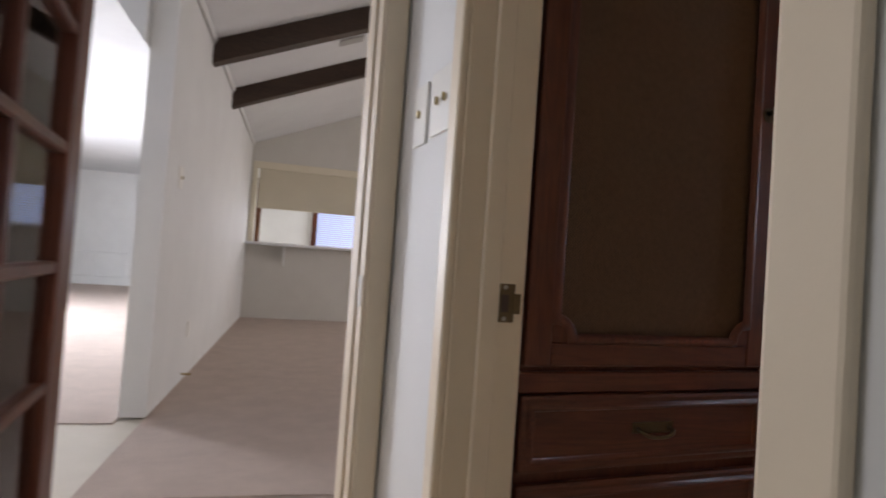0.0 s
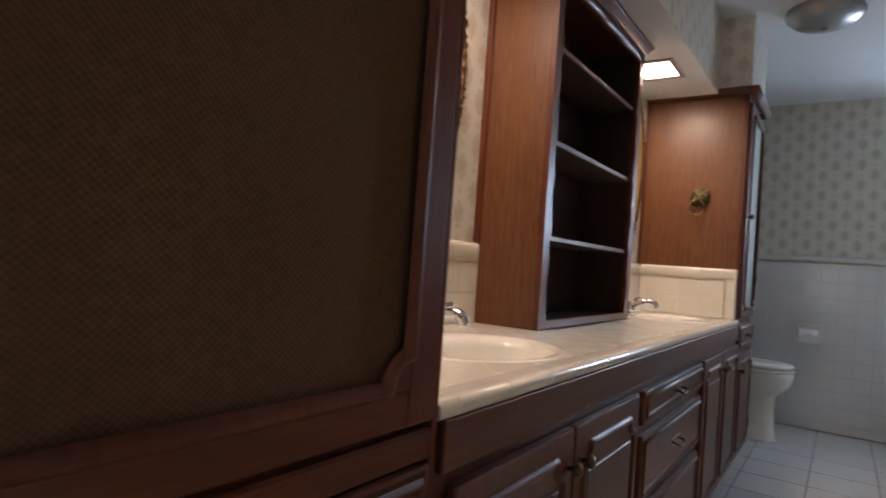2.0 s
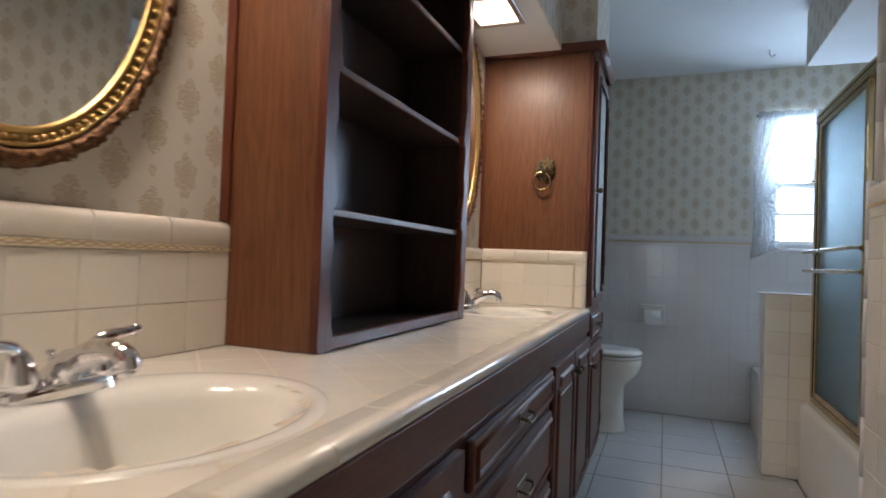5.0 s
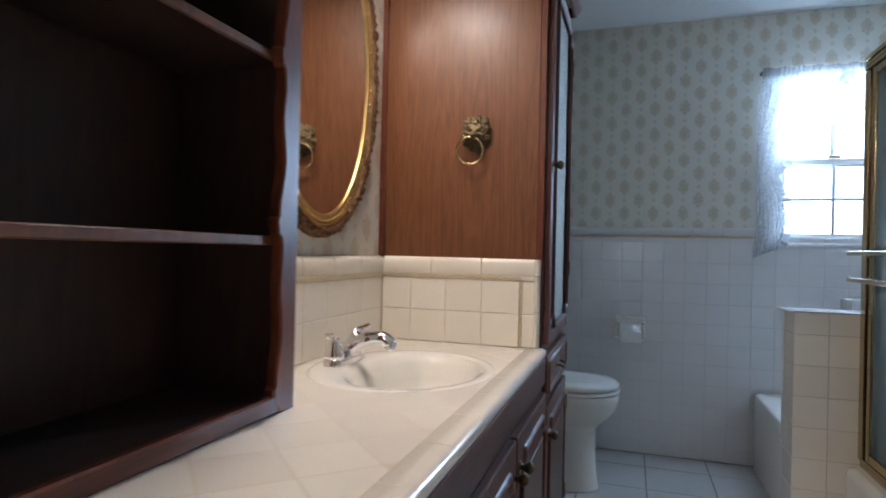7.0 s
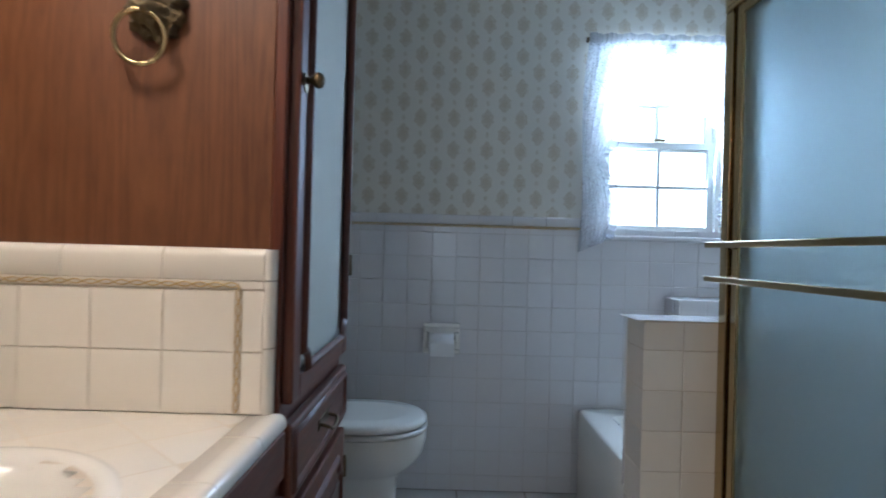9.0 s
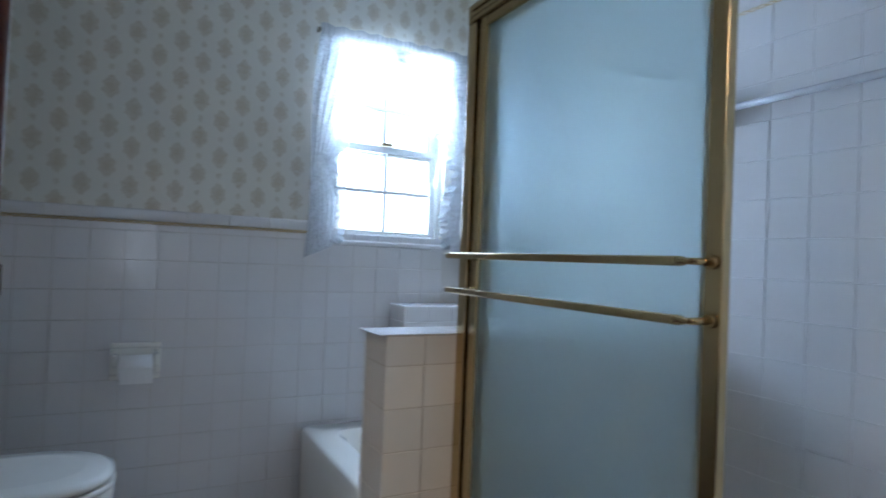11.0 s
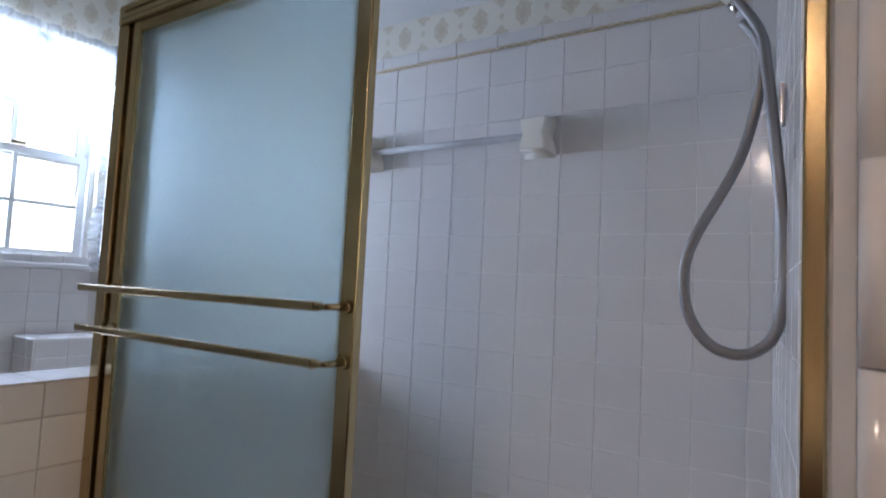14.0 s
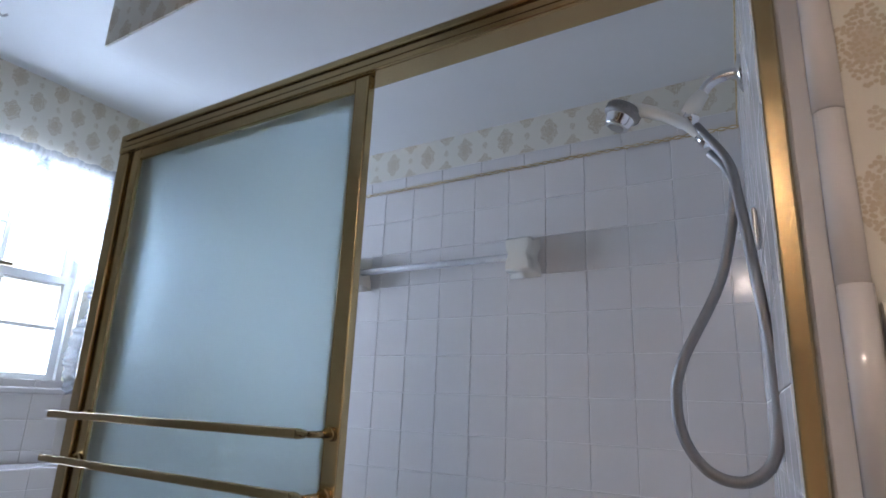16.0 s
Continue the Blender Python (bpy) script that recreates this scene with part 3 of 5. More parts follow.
nosing(sb, (2.605, SB + 0.004, ZR + 0.006), (3.92, SB + 0.004, ZR + 0.006), (0, 1, 0), (0, 0, 1), 0.003, 0.042, material=TILE_W, back=0.0)


def end_tile():
    bm = loft([[E0 + EN * a + Vector((0, 0, z)) for a in (0, 0.004)] + [E1 + EN * a + Vector((0, 0, z)) for a in (0.004, 0)] for z in (0.38, ZR + 0.05)])
    for f in bm.faces:
        f.smooth = False
    se = setting("shower_end_tile", bm, GROUT_W, "white square tile on the shower end wall", "wall tile")
    long = (E1 - E0).length
    tiles(se, E0 + EN * 0.004 + Vector((0, 0, 0.384)), ED, (0, 0, 1), split(long, 0.1164), rows_up, TILE_W)
    a, b = E0 + EN * 0.010, E1 + EN * 0.010
    up = Vector((0, 0, ZR))
    rope(se, b + up, a + up, EN, r=0.0018)
    nosing(se, E0 + EN * 0.004 + Vector((0, 0, ZR + 0.006)), E1 + EN * 0.004 + Vector((0, 0, ZR + 0.006)), EN, (0, 0, 1), 0.003, 0.042, material=TILE_W, back=0.0)


end_tile()


def half_wall():
    """The tiled half wall at the shower's far end."""
    x0, x1, y1, z1 = 3.905, 4.055, 0.072, 0.90
    w = setting("half_wall", box(x0 + 0.006, x1 - 0.006, SB, y1 - 0.006, 0, z1 - 0.006), GROUT, "cream tiled half wall beside the shower door", "half wall")
    tiles(w, (x0 + 0.006, y1 - 0.002, 0.0), (0, -1, 0), (0, 0, 1), [T, T], [0.06] + [T] * 7 + [0.075], TILE)
    tiles(w, (x1 - 0.004, y1 - 0.006, 0.0), (-1, 0, 0), (0, 0, 1), [0.1425], [0.06] + [T] * 7 + [0.075], TILE)
    tiles(w, (x1 - 0.006, SB, 0.40), (0, 1, 0), (0, 0, 1), [T] * 10, [T] * 4 + [0.06], TILE_W)
    tiles(w, (x0, SB, z1 - 0.006), (1, 0, 0), (0, 1, 0), [x1 - x0], [T] * 10 + [0.017], TILE_W)


half_wall()

# ---- vanity ----
def vanity():
    t = thing("vanity_cabinet", "long dark-stained wooden vanity with scooped panel doors", "cabinet", (1.9, 1.1, 0))
    part("body", box(0.62, 3.225, CAB + 0.02, YN - 0.003, 0.09, 0.67, 0.002), DARK_X, t)
    part("face_frame", box(0.62, 3.225, CAB, CAB + 0.0195, 0.09, ZC - 0.025, 0.002), DARK_X, t)
    part("toe_kick", box(0.62, 3.225, CAB + 0.06, CAB + 0.08, 0, 0.09), BLACK, t)
    part("apron", box(0.642, 3.223, CAB - 0.012, CAB, 0.715, 0.7875, 0.003, 2), DARK_X, t)
    top, bot = 0.695, 0.11
    cupboard_door(t, 0.67, 1.092, bot, top, CAB, 1.062, 0.625)
    cupboard_door(t, 1.098, 1.53, bot, top, CAB, 1.13, 0.625)
    for z0, z1 in ((0.603, 0.695), (0.40, 0.577), (0.12, 0.374)):
        drawer(t, 1.575, 2.335, z0, z1, CAB)
    cupboard_door(t, 2.375, 2.775, bot, top, CAB, 2.745, 0.625)
    cupboard_door(t, 2.781, 3.21, bot, top, CAB, 2.812, 0.625)


vanity()
SINKS = [(1.135, 1.10), (2.81, 1.10)]


def counter():
    """Tile laid on the diagonal, cut round two basins, with a rounded nose."""
    t = thing("tiled_countertop", "glossy white diagonal tile countertop with a rounded edge", "countertop", (1.9, 1.1, ZC - 0.06))
    x0, x1, y0, y1 = 0.625, 3.22, CAB + 0.012, YN - 0.012

    def bed(z):
        """A sheet of small squares that leaves out the two basins."""
        bm = bmesh.new()
        nx, ny = 130, 26
        grid = [[bm.verts.new((x0 + (x1 - x0) * i / nx, y0 + (y1 - y0) * j / ny, z)) for j in range(ny + 1)] for i in range(nx + 1)]
        for i in range(nx):
            for j in range(ny):
                mx, my = x0 + (x1 - x0) * (i + 0.5) / nx, y0 + (y1 - y0) * (j + 0.5) / ny
                if all(((mx - cx) / 0.208) ** 2 + ((my - cy) / 0.172) ** 2 > 1 for cx, cy in SINKS):
                    bm.faces.new((grid[i][j], grid[i + 1][j], grid[i + 1][j + 1], grid[i][j + 1]))
        bmesh.ops.delete(bm, geom=[v for v in bm.verts if not v.link_faces], context="VERTS")
        return bm

    part("grout_bed", bed(ZC - 0.0012), GROUT, t)
    s = 0.107
    for i in range(-24, 30):
        for j in range(-24, 30):
            cx, cy = 1.87 + (i + j) * s * 0.7071, 0.98 - s * 0.7071 + (j - i) * s * 0.7071
            if not (x0 - 0.08 < cx < x1 + 0.08 and y0 - 0.08 < cy < y1 + 0.08):
                continue
            h = (s - 0.0026) * 0.7071
            poly = [(cx - h, cy), (cx, cy - h), (cx + h, cy), (cx, cy + h)]
            for k, lim, sign in ((0, x0, 1), (0, x1, -1), (1, y0 + 0.028, 1), (1, y1, -1)):
                out = []
                for p, q in zip(poly, poly[1:] + poly[:1]):
                    dp, dq = (p[k] - lim) * sign, (q[k] - lim) * sign
                    if dp >= 0:
                        out.append(p)
                    if dp * dq < 0:
                        f = dp / (dp - dq)
                        out.append((p[0] + f * (q[0] - p[0]), p[1] + f * (q[1] - p[1])))
                poly = out
                if len(poly) < 3:
                    break
            if len(poly) < 3:
                continue
            near = [(sx, sy) for sx, sy in SINKS if abs(cx - sx) < 0.32 and abs(cy - sy) < 0.29]
            bm = bmesh.new()
            f = bm.faces.new([bm.verts.new((x, y, ZC)) for x, y in poly])
            if f.calc_area() < 0.0004:
                bm.free()
                continue
            for sx, sy in near:
                inside = [((x - sx) / 0.228) ** 2 + ((y - sy) / 0.194) ** 2 < 1 for x, y in poly]
                if all(inside):
                    bmesh.ops.delete(bm, geom=bm.faces[:], context="FACES")
                elif bm.faces:
                    bmesh.ops.triangulate(bm, faces=bm.faces[:])
                    bmesh.ops.subdivide_edges(bm, edges=bm.edges[:], cuts=7, use_grid_fill=True)
                    kill = [q for q in bm.faces if ((q.calc_center_median().x - sx) / 0.231) ** 2 + ((q.calc_center_median().y - sy) / 0.197) ** 2 < 1]
                    bmesh.ops.delete(bm, geom=kill, context="FACES")
            if bm.faces:
                part("tile", bm, TILE, t)
            else:
                bm.free()
    # rounded nose tiles
    prof = [(0.028, 0.0), (-0.013, 0.001)] + [(-0.013 - 0.013 * math.sin(a), -0.012 + 0.013 * math.cos(a)) for a in (math.pi * k / 12 for k in range(1, 7))] + [(-0.026, -0.018), (-0.024, -0.022), (-0.019, -0.024), (0.028, -0.024)]
    s = 0.0
    for w in [0.05] + split(x1 - x0 - 0.05, 0.152):
        a, b = x0 + s + 0.0012, x0 + s + w - 0.0012
        part("edge_tile", loft([[(x, y0 + dy, ZC + dz) for dy, dz in prof] for x in (a, b)]), TILE, t)
        s += w
    part("edge_grout", box(x0, x1, y0 - 0.018, y0 + 0.028, ZC - 0.023, ZC - 0.004), GROUT, t)
    return t


counter()


def splash():
    t = thing("backsplash", "cream square tile backsplash with rope trim and rounded cap", "backsplash", (1.9, YN, ZC))
    top, d = 1.012, 0.020
    rows = [0.0925, 0.0925]
    runs = ((0.645, 1.574, YN), (2.434, 3.208, ALC))
    for a, b, y in runs:
        part("grout_bed", box(a, b, y - d, y - 0.001, ZC + 0.001, top), GROUT, t)
        tiles(t, (a, y - d, ZC + 0.001), (1, 0, 0), (0, 0, 1), split(b - a, T)[::-1], rows, TILE, gap=0.0011)
        part("border_tile", box(a, b, y - d - 0.0025, y - d, ZC + 0.1875, top - 0.0006, 0.0008), TILE, t)
        rope(t, (b, y - d - 0.0035, top - 0.0068), (a, y - d - 0.0035, top - 0.0068), (0, -1, 0), amp=0.0036, r=0.0012, pitch=0.046)
        nosing(t, (b, y - d, top), (a, y - d, top), (0, -1, 0), (0, 0, 1), 0.016, 0.048, back=0.019)
    # the returns against the two tall cabinets, each with a rounded front edge
    yf = CAB + 0.014
    for x, sx, y1 in ((3.208, -1, ALC - d), (0.637, 1, YN - d)):
        lo, hi = sorted((x, x - sx * 0.0155))
        part("grout_bed", box(lo, hi, yf + 0.006, y1 - 0.003, ZC + 0.001, top), GROUT, t)
        if sx < 0:
            tiles(t, (x, y1 - 0.002, ZC + 0.001), (0, -1, 0), (0, 0, 1), [y1 - 0.005 - yf - 0.046 - 3 * T] + [T] * 3, rows, TILE, gap=0.0011)
            part("border_tile", box(x - 0.0025, x, yf + 0.008, y1 - 0.004, ZC + 0.1875, top - 0.0006, 0.0008), TILE, t)
            part("border_tile", box(x - 0.0025, x, yf + 0.0405, yf + 0.0485, ZC + 0.0015, ZC + 0.1865, 0.0008), TILE, t)
            tiles(t, (x, yf + 0.041, ZC + 0.001), (0, -1, 0), (0, 0, 1), [0.034], rows, TILE)
        else:
            tiles(t, (x, yf + 0.007, ZC + 0.001), (0, 1, 0), (0, 0, 1), [0.034] + [T] * 3 + [y1 - yf - 0.045 - 3 * T], rows, TILE)
        xr = x + sx * 0.0035
        ends = [(xr, y1 - 0.004, top - 0.0068), (xr, yf + 0.044, top - 0.0068)]
        rope(t, *(ends if sx < 0 else ends[::-1]), (sx, 0, 0), amp=0.0036, r=0.0012, pitch=0.046)
        rope(t, (xr, yf + 0.044, top - 0.008), (xr, yf + 0.044, ZC + 0.004), (sx, 0, 0), amp=0.0036, r=0.0012, pitch=0.046)
        ends = [(x, y1 - 0.003, top), (x, yf + 0.004, top)]
        nosing(t, *(ends if sx < 0 else ends[::-1]), (sx, 0, 0), (0, 0, 1), 0.014, 0.048, back=0.0155)
        for z0, z1 in ((ZC + 0.0015, ZC + 0.099), (ZC + 0.1005, top), (top + 0.0012, top + 0.047)):
            prof = [(x - sx * 0.0155, yf + 0.0068), (x - sx * 0.0155, yf - 0.008)] + [(x - sx * 0.009 + sx * 0.0125 * math.sin(q), yf + 0.0045 - 0.0125 * math.cos(q)) for q in (math.pi / 2 * k / 6 for k in range(7))] + [(x + sx * 0.0035, yf + 0.0068)]
            part("corner_tile", loft([[(px, py, z) for px, py in prof] for z in (z0, z1)]), TILE, t)


splash()


def basin(cx, cy):
    t = thing("sink_basin", "oval white porcelain basin set in the tiled counter", "sink", (cx, cy, ZC), "vanity sinks")
    prof = [(0.237, 0.203, 0, 0.0002), (0.235, 0.201, 0, 0.0016), (0.230, 0.196, 0, 0.0024), (0.22, 0.18, -0.01, 0.0026), (0.204, 0.154, -0.026, 0.001), (0.192, 0.143, -0.03, -0.005), (0.178, 0.131, -0.03, -0.02), (0.16, 0.117, -0.03, -0.055), (0.13, 0.094, -0.03, -0.09), (0.08, 0.058, -0.03, -0.112), (0.03, 0.026, -0.03, -0.118), (0.024, 0.024, -0.03, -0.124)]
    bm = loft([oval(cx, cy + dy, ZC + z, a, b, 56) for a, b, dy, z in prof], cap0=False)
    part("bowl", bm, PORCELAIN, t)
    part("drain", tube([(cx, cy - 0.03, ZC - 0.121), (cx, cy - 0.03, ZC - 0.116), (cx, cy - 0.03, ZC - 0.114)], [0.022, 0.022, 0.016], 20), CHROME, t)


for q in SINKS:
    basin(*q)


def faucet(cx, cy):
    """A centre-set two-lever faucet in chrome."""
    t = thing("faucet", "polished chrome two-lever centreset faucet on the sink deck", "faucet", (cx, cy, ZC), "vanity faucets")
    z = ZC + 0.0025
    part("base_plate", loft([oval(cx, cy, z + dz, 0.078 * s, 0.027 * s, 36, 3) for s, dz in ((1, 0), (1, 0.010), (0.95, 0.016), (0.8, 0.019))]), CHROME, t)
    for sgn in (-1, 1):
        hx = cx + sgn * 0.051
        h = part("handle", tube([(hx, cy, z + 0.014), (hx, cy, z + 0.024), (hx + sgn * 0.001, cy, z + 0.042), (hx + sgn * 0.003, cy, z + 0.056), (hx + sgn * 0.004, cy, z + 0.064)], [0.0235, 0.0225, 0.0175, 0.0135, 0.007], 22), CHROME, t)
        part("lever", tube(curve([(hx - sgn * 0.004, cy, z + 0.055), (hx + sgn * 0.012, cy - 0.003, z + 0.066), (hx + sgn * 0.030, cy - 0.006, z + 0.069), (hx + sgn * 0.050, cy - 0.009, z + 0.072), (hx + sgn * 0.058, cy - 0.010, z + 0.076)], 5), [0.010] * 5 + [0.009] * 5 + [0.0075] * 5 + [0.0065] * 5 + [0.005], 14, flat=0.62), CHROME, h)
    part("spout", tube(curve([(cx, cy + 0.006, z + 0.010), (cx, cy - 0.004, z + 0.026), (cx, cy - 0.032, z + 0.044), (cx, cy - 0.066, z + 0.058), (cx, cy - 0.096, z + 0.060), (cx, cy - 0.112, z + 0.050), (cx, cy - 0.115, z + 0.040)], 6), [0.026] * 5 + [0.0235] * 6 + [0.0195] * 7 + [0.0165] * 7 + [0.0155] * 7 + [0.0145] * 5, 20, flat=0.85), CHROME, t)
    part("aerator", tube([(cx, cy - 0.115, z + 0.043), (cx, cy - 0.116, z + 0.033)], 0.0115, 18), CHROME, t)
    part("lift_rod", tube([(cx, cy + 0.018, z + 0.016), (cx, cy + 0.018, z + 0.044), (cx, cy + 0.018, z + 0.047), (cx, cy + 0.018, z + 0.054)], [0.0025, 0.0025, 0.006, 0.005], 10), CHROME, t)


for q in SINKS:
    faucet(q[0] + 0.008, 1.25)


def tower():
    """The open shelf tower that stands on the counter."""
    x0, x1, y0, z1 = 1.574, 2.434, 1.148, 1.917
    t = thing("shelf_tower", "oak-sided open shelf tower with dark scalloped face frame on the counter", "shelf unit", (1.875, 1.22, ZC))
    part("side_panel", box(x0, x0 + 0.018, y0 + 0.018, YN - 0.002, ZC + 0.001, z1, 0.001), OAK, t, "reddish oak veneer side")
    part("side_panel", box(x1 - 0.018, x1, y0 + 0.018, YN - 0.002, ZC + 0.001, z1, 0.001), OAK, t, "reddish oak veneer side")
    part("back_panel", box(x0 + 0.018, x1 - 0.018, YN - 0.012, YN - 0.002, ZC + 0.001, z1), BLACK, t)
    # near-black sheets added over the oak to darken the recess by colour
    for a in (x0 + 0.018, x1 - 0.024):
        part("lining", box(a, a + 0.006, y0 + 0.019, YN - 0.013, ZC + 0.021, z1), BLACK, t)
    part("top_panel", box(x0, x1, y0 + 0.018, YN - 0.002, z1, z1 + 0.018), DARK_X, t)
    part("bottom_panel", box(x0 + 0.018, x1 - 0.018, y0 + 0.018, YN - 0.012, ZC + 0.002, ZC + 0.02), BLACK, t)
    for side in (0, 1):
        bm = bmesh.new()
        n = 200
        rows = []
        for k in range(n + 1):
            z = ZC + 0.001 + (z1 - ZC) * k / n
            # four scooped edges, one beside each compartment
            ph = ((z - ZC - 0.03) % 0.27) / 0.27
            e = 0.05 - 0.007 * abs(math.sin(math.pi * ph)) + 0.004 * math.sin(4 * math.pi * ph) + (0.006 if min(ph, 1 - ph) < 0.05 else 0)
            xa, xb = (x0, x0 + e) if side == 0 else (x1, x1 - e)
            rows.append([(xa, y0, z), (xb - (0.004 if side == 0 else -0.004), y0, z), (xb, y0 + 0.004, z), (xb, y0 + 0.018, z), (xa, y0 + 0.018, z)])
        loft(rows, bm)
        for f in bm.faces:
            f.smooth = False
        part("face_stile", bm, DARK, t, "dark stained scalloped stile")
    part("face_rail", box(x0 + 0.04, x1 - 0.04, y0 + 0.001, y0 + 0.018, ZC + 0.002, ZC + 0.03, 0.003), DARK_X, t)
    bm = bmesh.new()
    n = 90
    rows = []
    for k in range(n + 1):
        x = x0 + 0.03 + (x1 - x0 - 0.06) * k / n
        e = 0.045 + 0.003 * math.cos(k / n * 8 * math.pi)
        rows.append([(x, y0 + 0.001, z1), (x, y0 + 0.001, z1 - e), (x, y0 + 0.018, z1 - e), (x, y0 + 0.018, z1)])
    part("face_rail", loft(rows, bm), DARK_X, t)
    for z in (1.096, 1.390, 1.680):
        part("shelf", box(x0 + 0.018, x1 - 0.018, y0 + 0.022, YN - 0.012, z - 0.014, z, 0.003), BLACK, t)
        part("shelf_edge", box(x0 + 0.025, x1 - 0.025, y0 + 0.018, y0 + 0.0225, z - 0.015, z + 0.001, 0.002), OAK, t, "worn brown shelf edge")
    part("corner_strip", box(x0 - 0.012, x0, YN - 0.022, YN - 0.001, 1.062, z1, 0.002), DARK, t)
    # crown
    prof = [(0, 0), (0.012, 0.006), (0.014, 0.016), (0.026, 0.03), (0.03, 0.04), (0, 0.04)]
    rows = []
    for sx, sy in ((-1, YN), (-1, y0), (1, y0), (1, YN)):
        cx = x0 if sx < 0 else x1
        rows.append([(cx + sx * d, (sy - d if sy == y0 else sy - 0.003), z1 - 0.012 + h) for d, h in prof])
    part("crown", loft(rows), DARK_X, t)


tower()


def hutch():
    """The tall cabinet at the counter's end, its upper door filled with woven cane."""
    x0, x1, z1 = 0.004, 0.62, 1.945
    t = thing("tall_cabinet", "tall dark-stained cabinet with a woven cane upper door", "cabinet", (0.32, 1.1, 0))
    part("body", box(x0, x1, CAB + 0.004, YN - 0.003, 0.09, z1, 0.002), DARK, t)
    part("toe_kick", box(x0, x1, CAB + 0.06, CAB + 0.08, 0, 0.09), BLACK, t)
    f = CAB - 0.016
    part("face_stile", box(x1 - 0.0115, x1 - 0.002, f + 0.001, CAB + 0.004, 0.09, z1, 0.002), DARK, t)
    a, b, c, d = x0 + 0.012, x1 - 0.012, 0.795, 1.93
    sw = 0.055
    door = part("door", box(a, a + sw, f, CAB + 0.004, c, d, 0.004, 2), DARK, t, "dark frame filled with woven cane")
    part("stile", box(b - sw, b, f, CAB + 0.004, c, d, 0.004, 2), DARK, door)
    part("rail", box(a + sw, b - sw, f + 0.0005, CAB + 0.004, c, c + sw - 0.01, 0.003), DARK_X, door)
    part("rail", box(a + sw, b - sw, f + 0.0005, CAB + 0.004, d - sw, d, 0.003), DARK_X, door)
    part("cane_panel", box(a + sw - 0.005, b - sw + 0.005, CAB - 0.006, CAB + 0.003, c + 0.03, d - 0.03), CANE, door, "dark woven cane cloth")
    pa = provincial(a + sw + 0.006, b - sw - 0.006, c + sw - 0.004, d - sw - 0.006, 0.036, True, True)
    part("panel_bead", moulding(pa, f, 0.02, 0.009), DARK, door)
    # corner blocks that fill the scoops
    for cx, cz, q0 in ((a + sw, c + sw - 0.01, 0), (b - sw, c + sw - 0.01, 1), (b - sw, d - sw, 2), (a + sw, d - sw, 3)):
        r = 0.045
        sx = 1 if q0 in (0, 3) else -1
        sz = 1 if q0 in (0, 1) else -1
        pts = [(cx, cz)] + [(cx + sx * r * math.cos(k * math.pi / 12), cz + sz * r * math.sin(k * math.pi / 12)) for k in range(7)]
        part("corner_block", loft([[(x, y, z) for x, z in pts] for y in (f + 0.001, CAB - 0.004)]), DARK, door)
    knob(door, b - 0.028, f, 1.34)
    part("mid_rail", box(x0, x1, f + 0.004, CAB + 0.004, 0.745, 0.785, 0.004), DARK_X, t)
    for z0 in (0.603, 0.444, 0.285, 0.12):
        drawer(t, a, b, z0, z0 + 0.14, CAB + 0.002)


hutch()


def linen():
    x0, x1, z1 = 3.225, 3.75, 1.935
    t = thing("linen_cabinet", "tall linen cabinet with an oak side and a mirrored dark door", "cabinet", (3.47, 1.1, 0))
    part("body", box(x0 + 0.02, x1, CAB + 0.003, YN - 0.003, 0.09, z1, 0.002), DARK, t)
    part("toe_kick", box(x0 + 0.02, x1, CAB + 0.06, CAB + 0.08, 0, 0.09), BLACK, t)
    part("side_panel", box(x0, x0 + 0.02, CAB + 0.02, YN - 0.003, 0.10, z1, 0.001), OAK, t, "reddish oak veneer side")
    part("corner_strip", box(x0 - 0.003, x0 + 0.02, CAB, CAB + 0.02, 0.09, z1, 0.003), DARK, t)
    part("corner_strip", box(x0 - 0.010, x0, ALC - 0.019, ALC - 0.0005, 1.062, z1, 0.002), DARK, t)
    f = CAB - 0.016
    a, b, c, d = x0 + 0.015, x1 - 0.01, 0.82, 1.90
    sw = 0.05
    door = part("door", box(a, a + sw, f, CAB + 0.003, c, d, 0.004, 2), DARK, t, "dark frame with pale woven panel")
    part("stile", box(b - sw, b, f, CAB + 0.003, c, d, 0.004, 2), DARK, door)
    part("rail", box(a + sw, b - sw, f + 0.0005, CAB + 0.003, c, c + sw - 0.01, 0.003), DARK_X, door)
    part("rail", box(a + sw, b - sw, f + 0.0005, CAB + 0.003, d - sw, d, 0.003), DARK_X, door)
    part("woven_panel", box(a + sw - 0.004, b - sw + 0.004, CAB - 0.006, CAB + 0.002, c + 0.03, d - 0.03), PALECANE, door, "pale woven cane cloth")
    part("panel_bead", moulding(provincial(a + sw + 0.004, b - sw - 0.004, c + sw - 0.006, d - sw - 0.004, 0.034, True, True), f, 0.018, 0.009), DARK, door)
    knob(door, a + 0.028, f, 1.33)
    drawer(t, a, b, 0.66, 0.79, CAB + 0.002)
    cupboard_door(t, a, b, 0.11, 0.64, CAB + 0.002, a + 0.03, 0.56)
    for z in (0.2, 0.52, 1.0, 1.72):
        part("hinge", tube([(b + 0.003, f - 0.002, z), (b + 0.003, f - 0.002, z + 0.05)], 0.005, 10), BRONZE, t)
    prof = [(0, 0), (0.010, 0.005), (0.012, 0.012), (0.022, 0.026), (0.026, 0.038), (0, 0.038)]
    rows = [[(x0 - dd, YN - 0.003, z1 + h) for dd, h in prof], [(x0 - dd, f - dd, z1 + h) for dd, h in prof], [(x1 + dd, f - dd, z1 + h) for dd, h in prof], [(x1 + dd, YN - 0.003, z1 + h) for dd, h in prof]]
    part("crown", loft(rows), DARK_X, t)


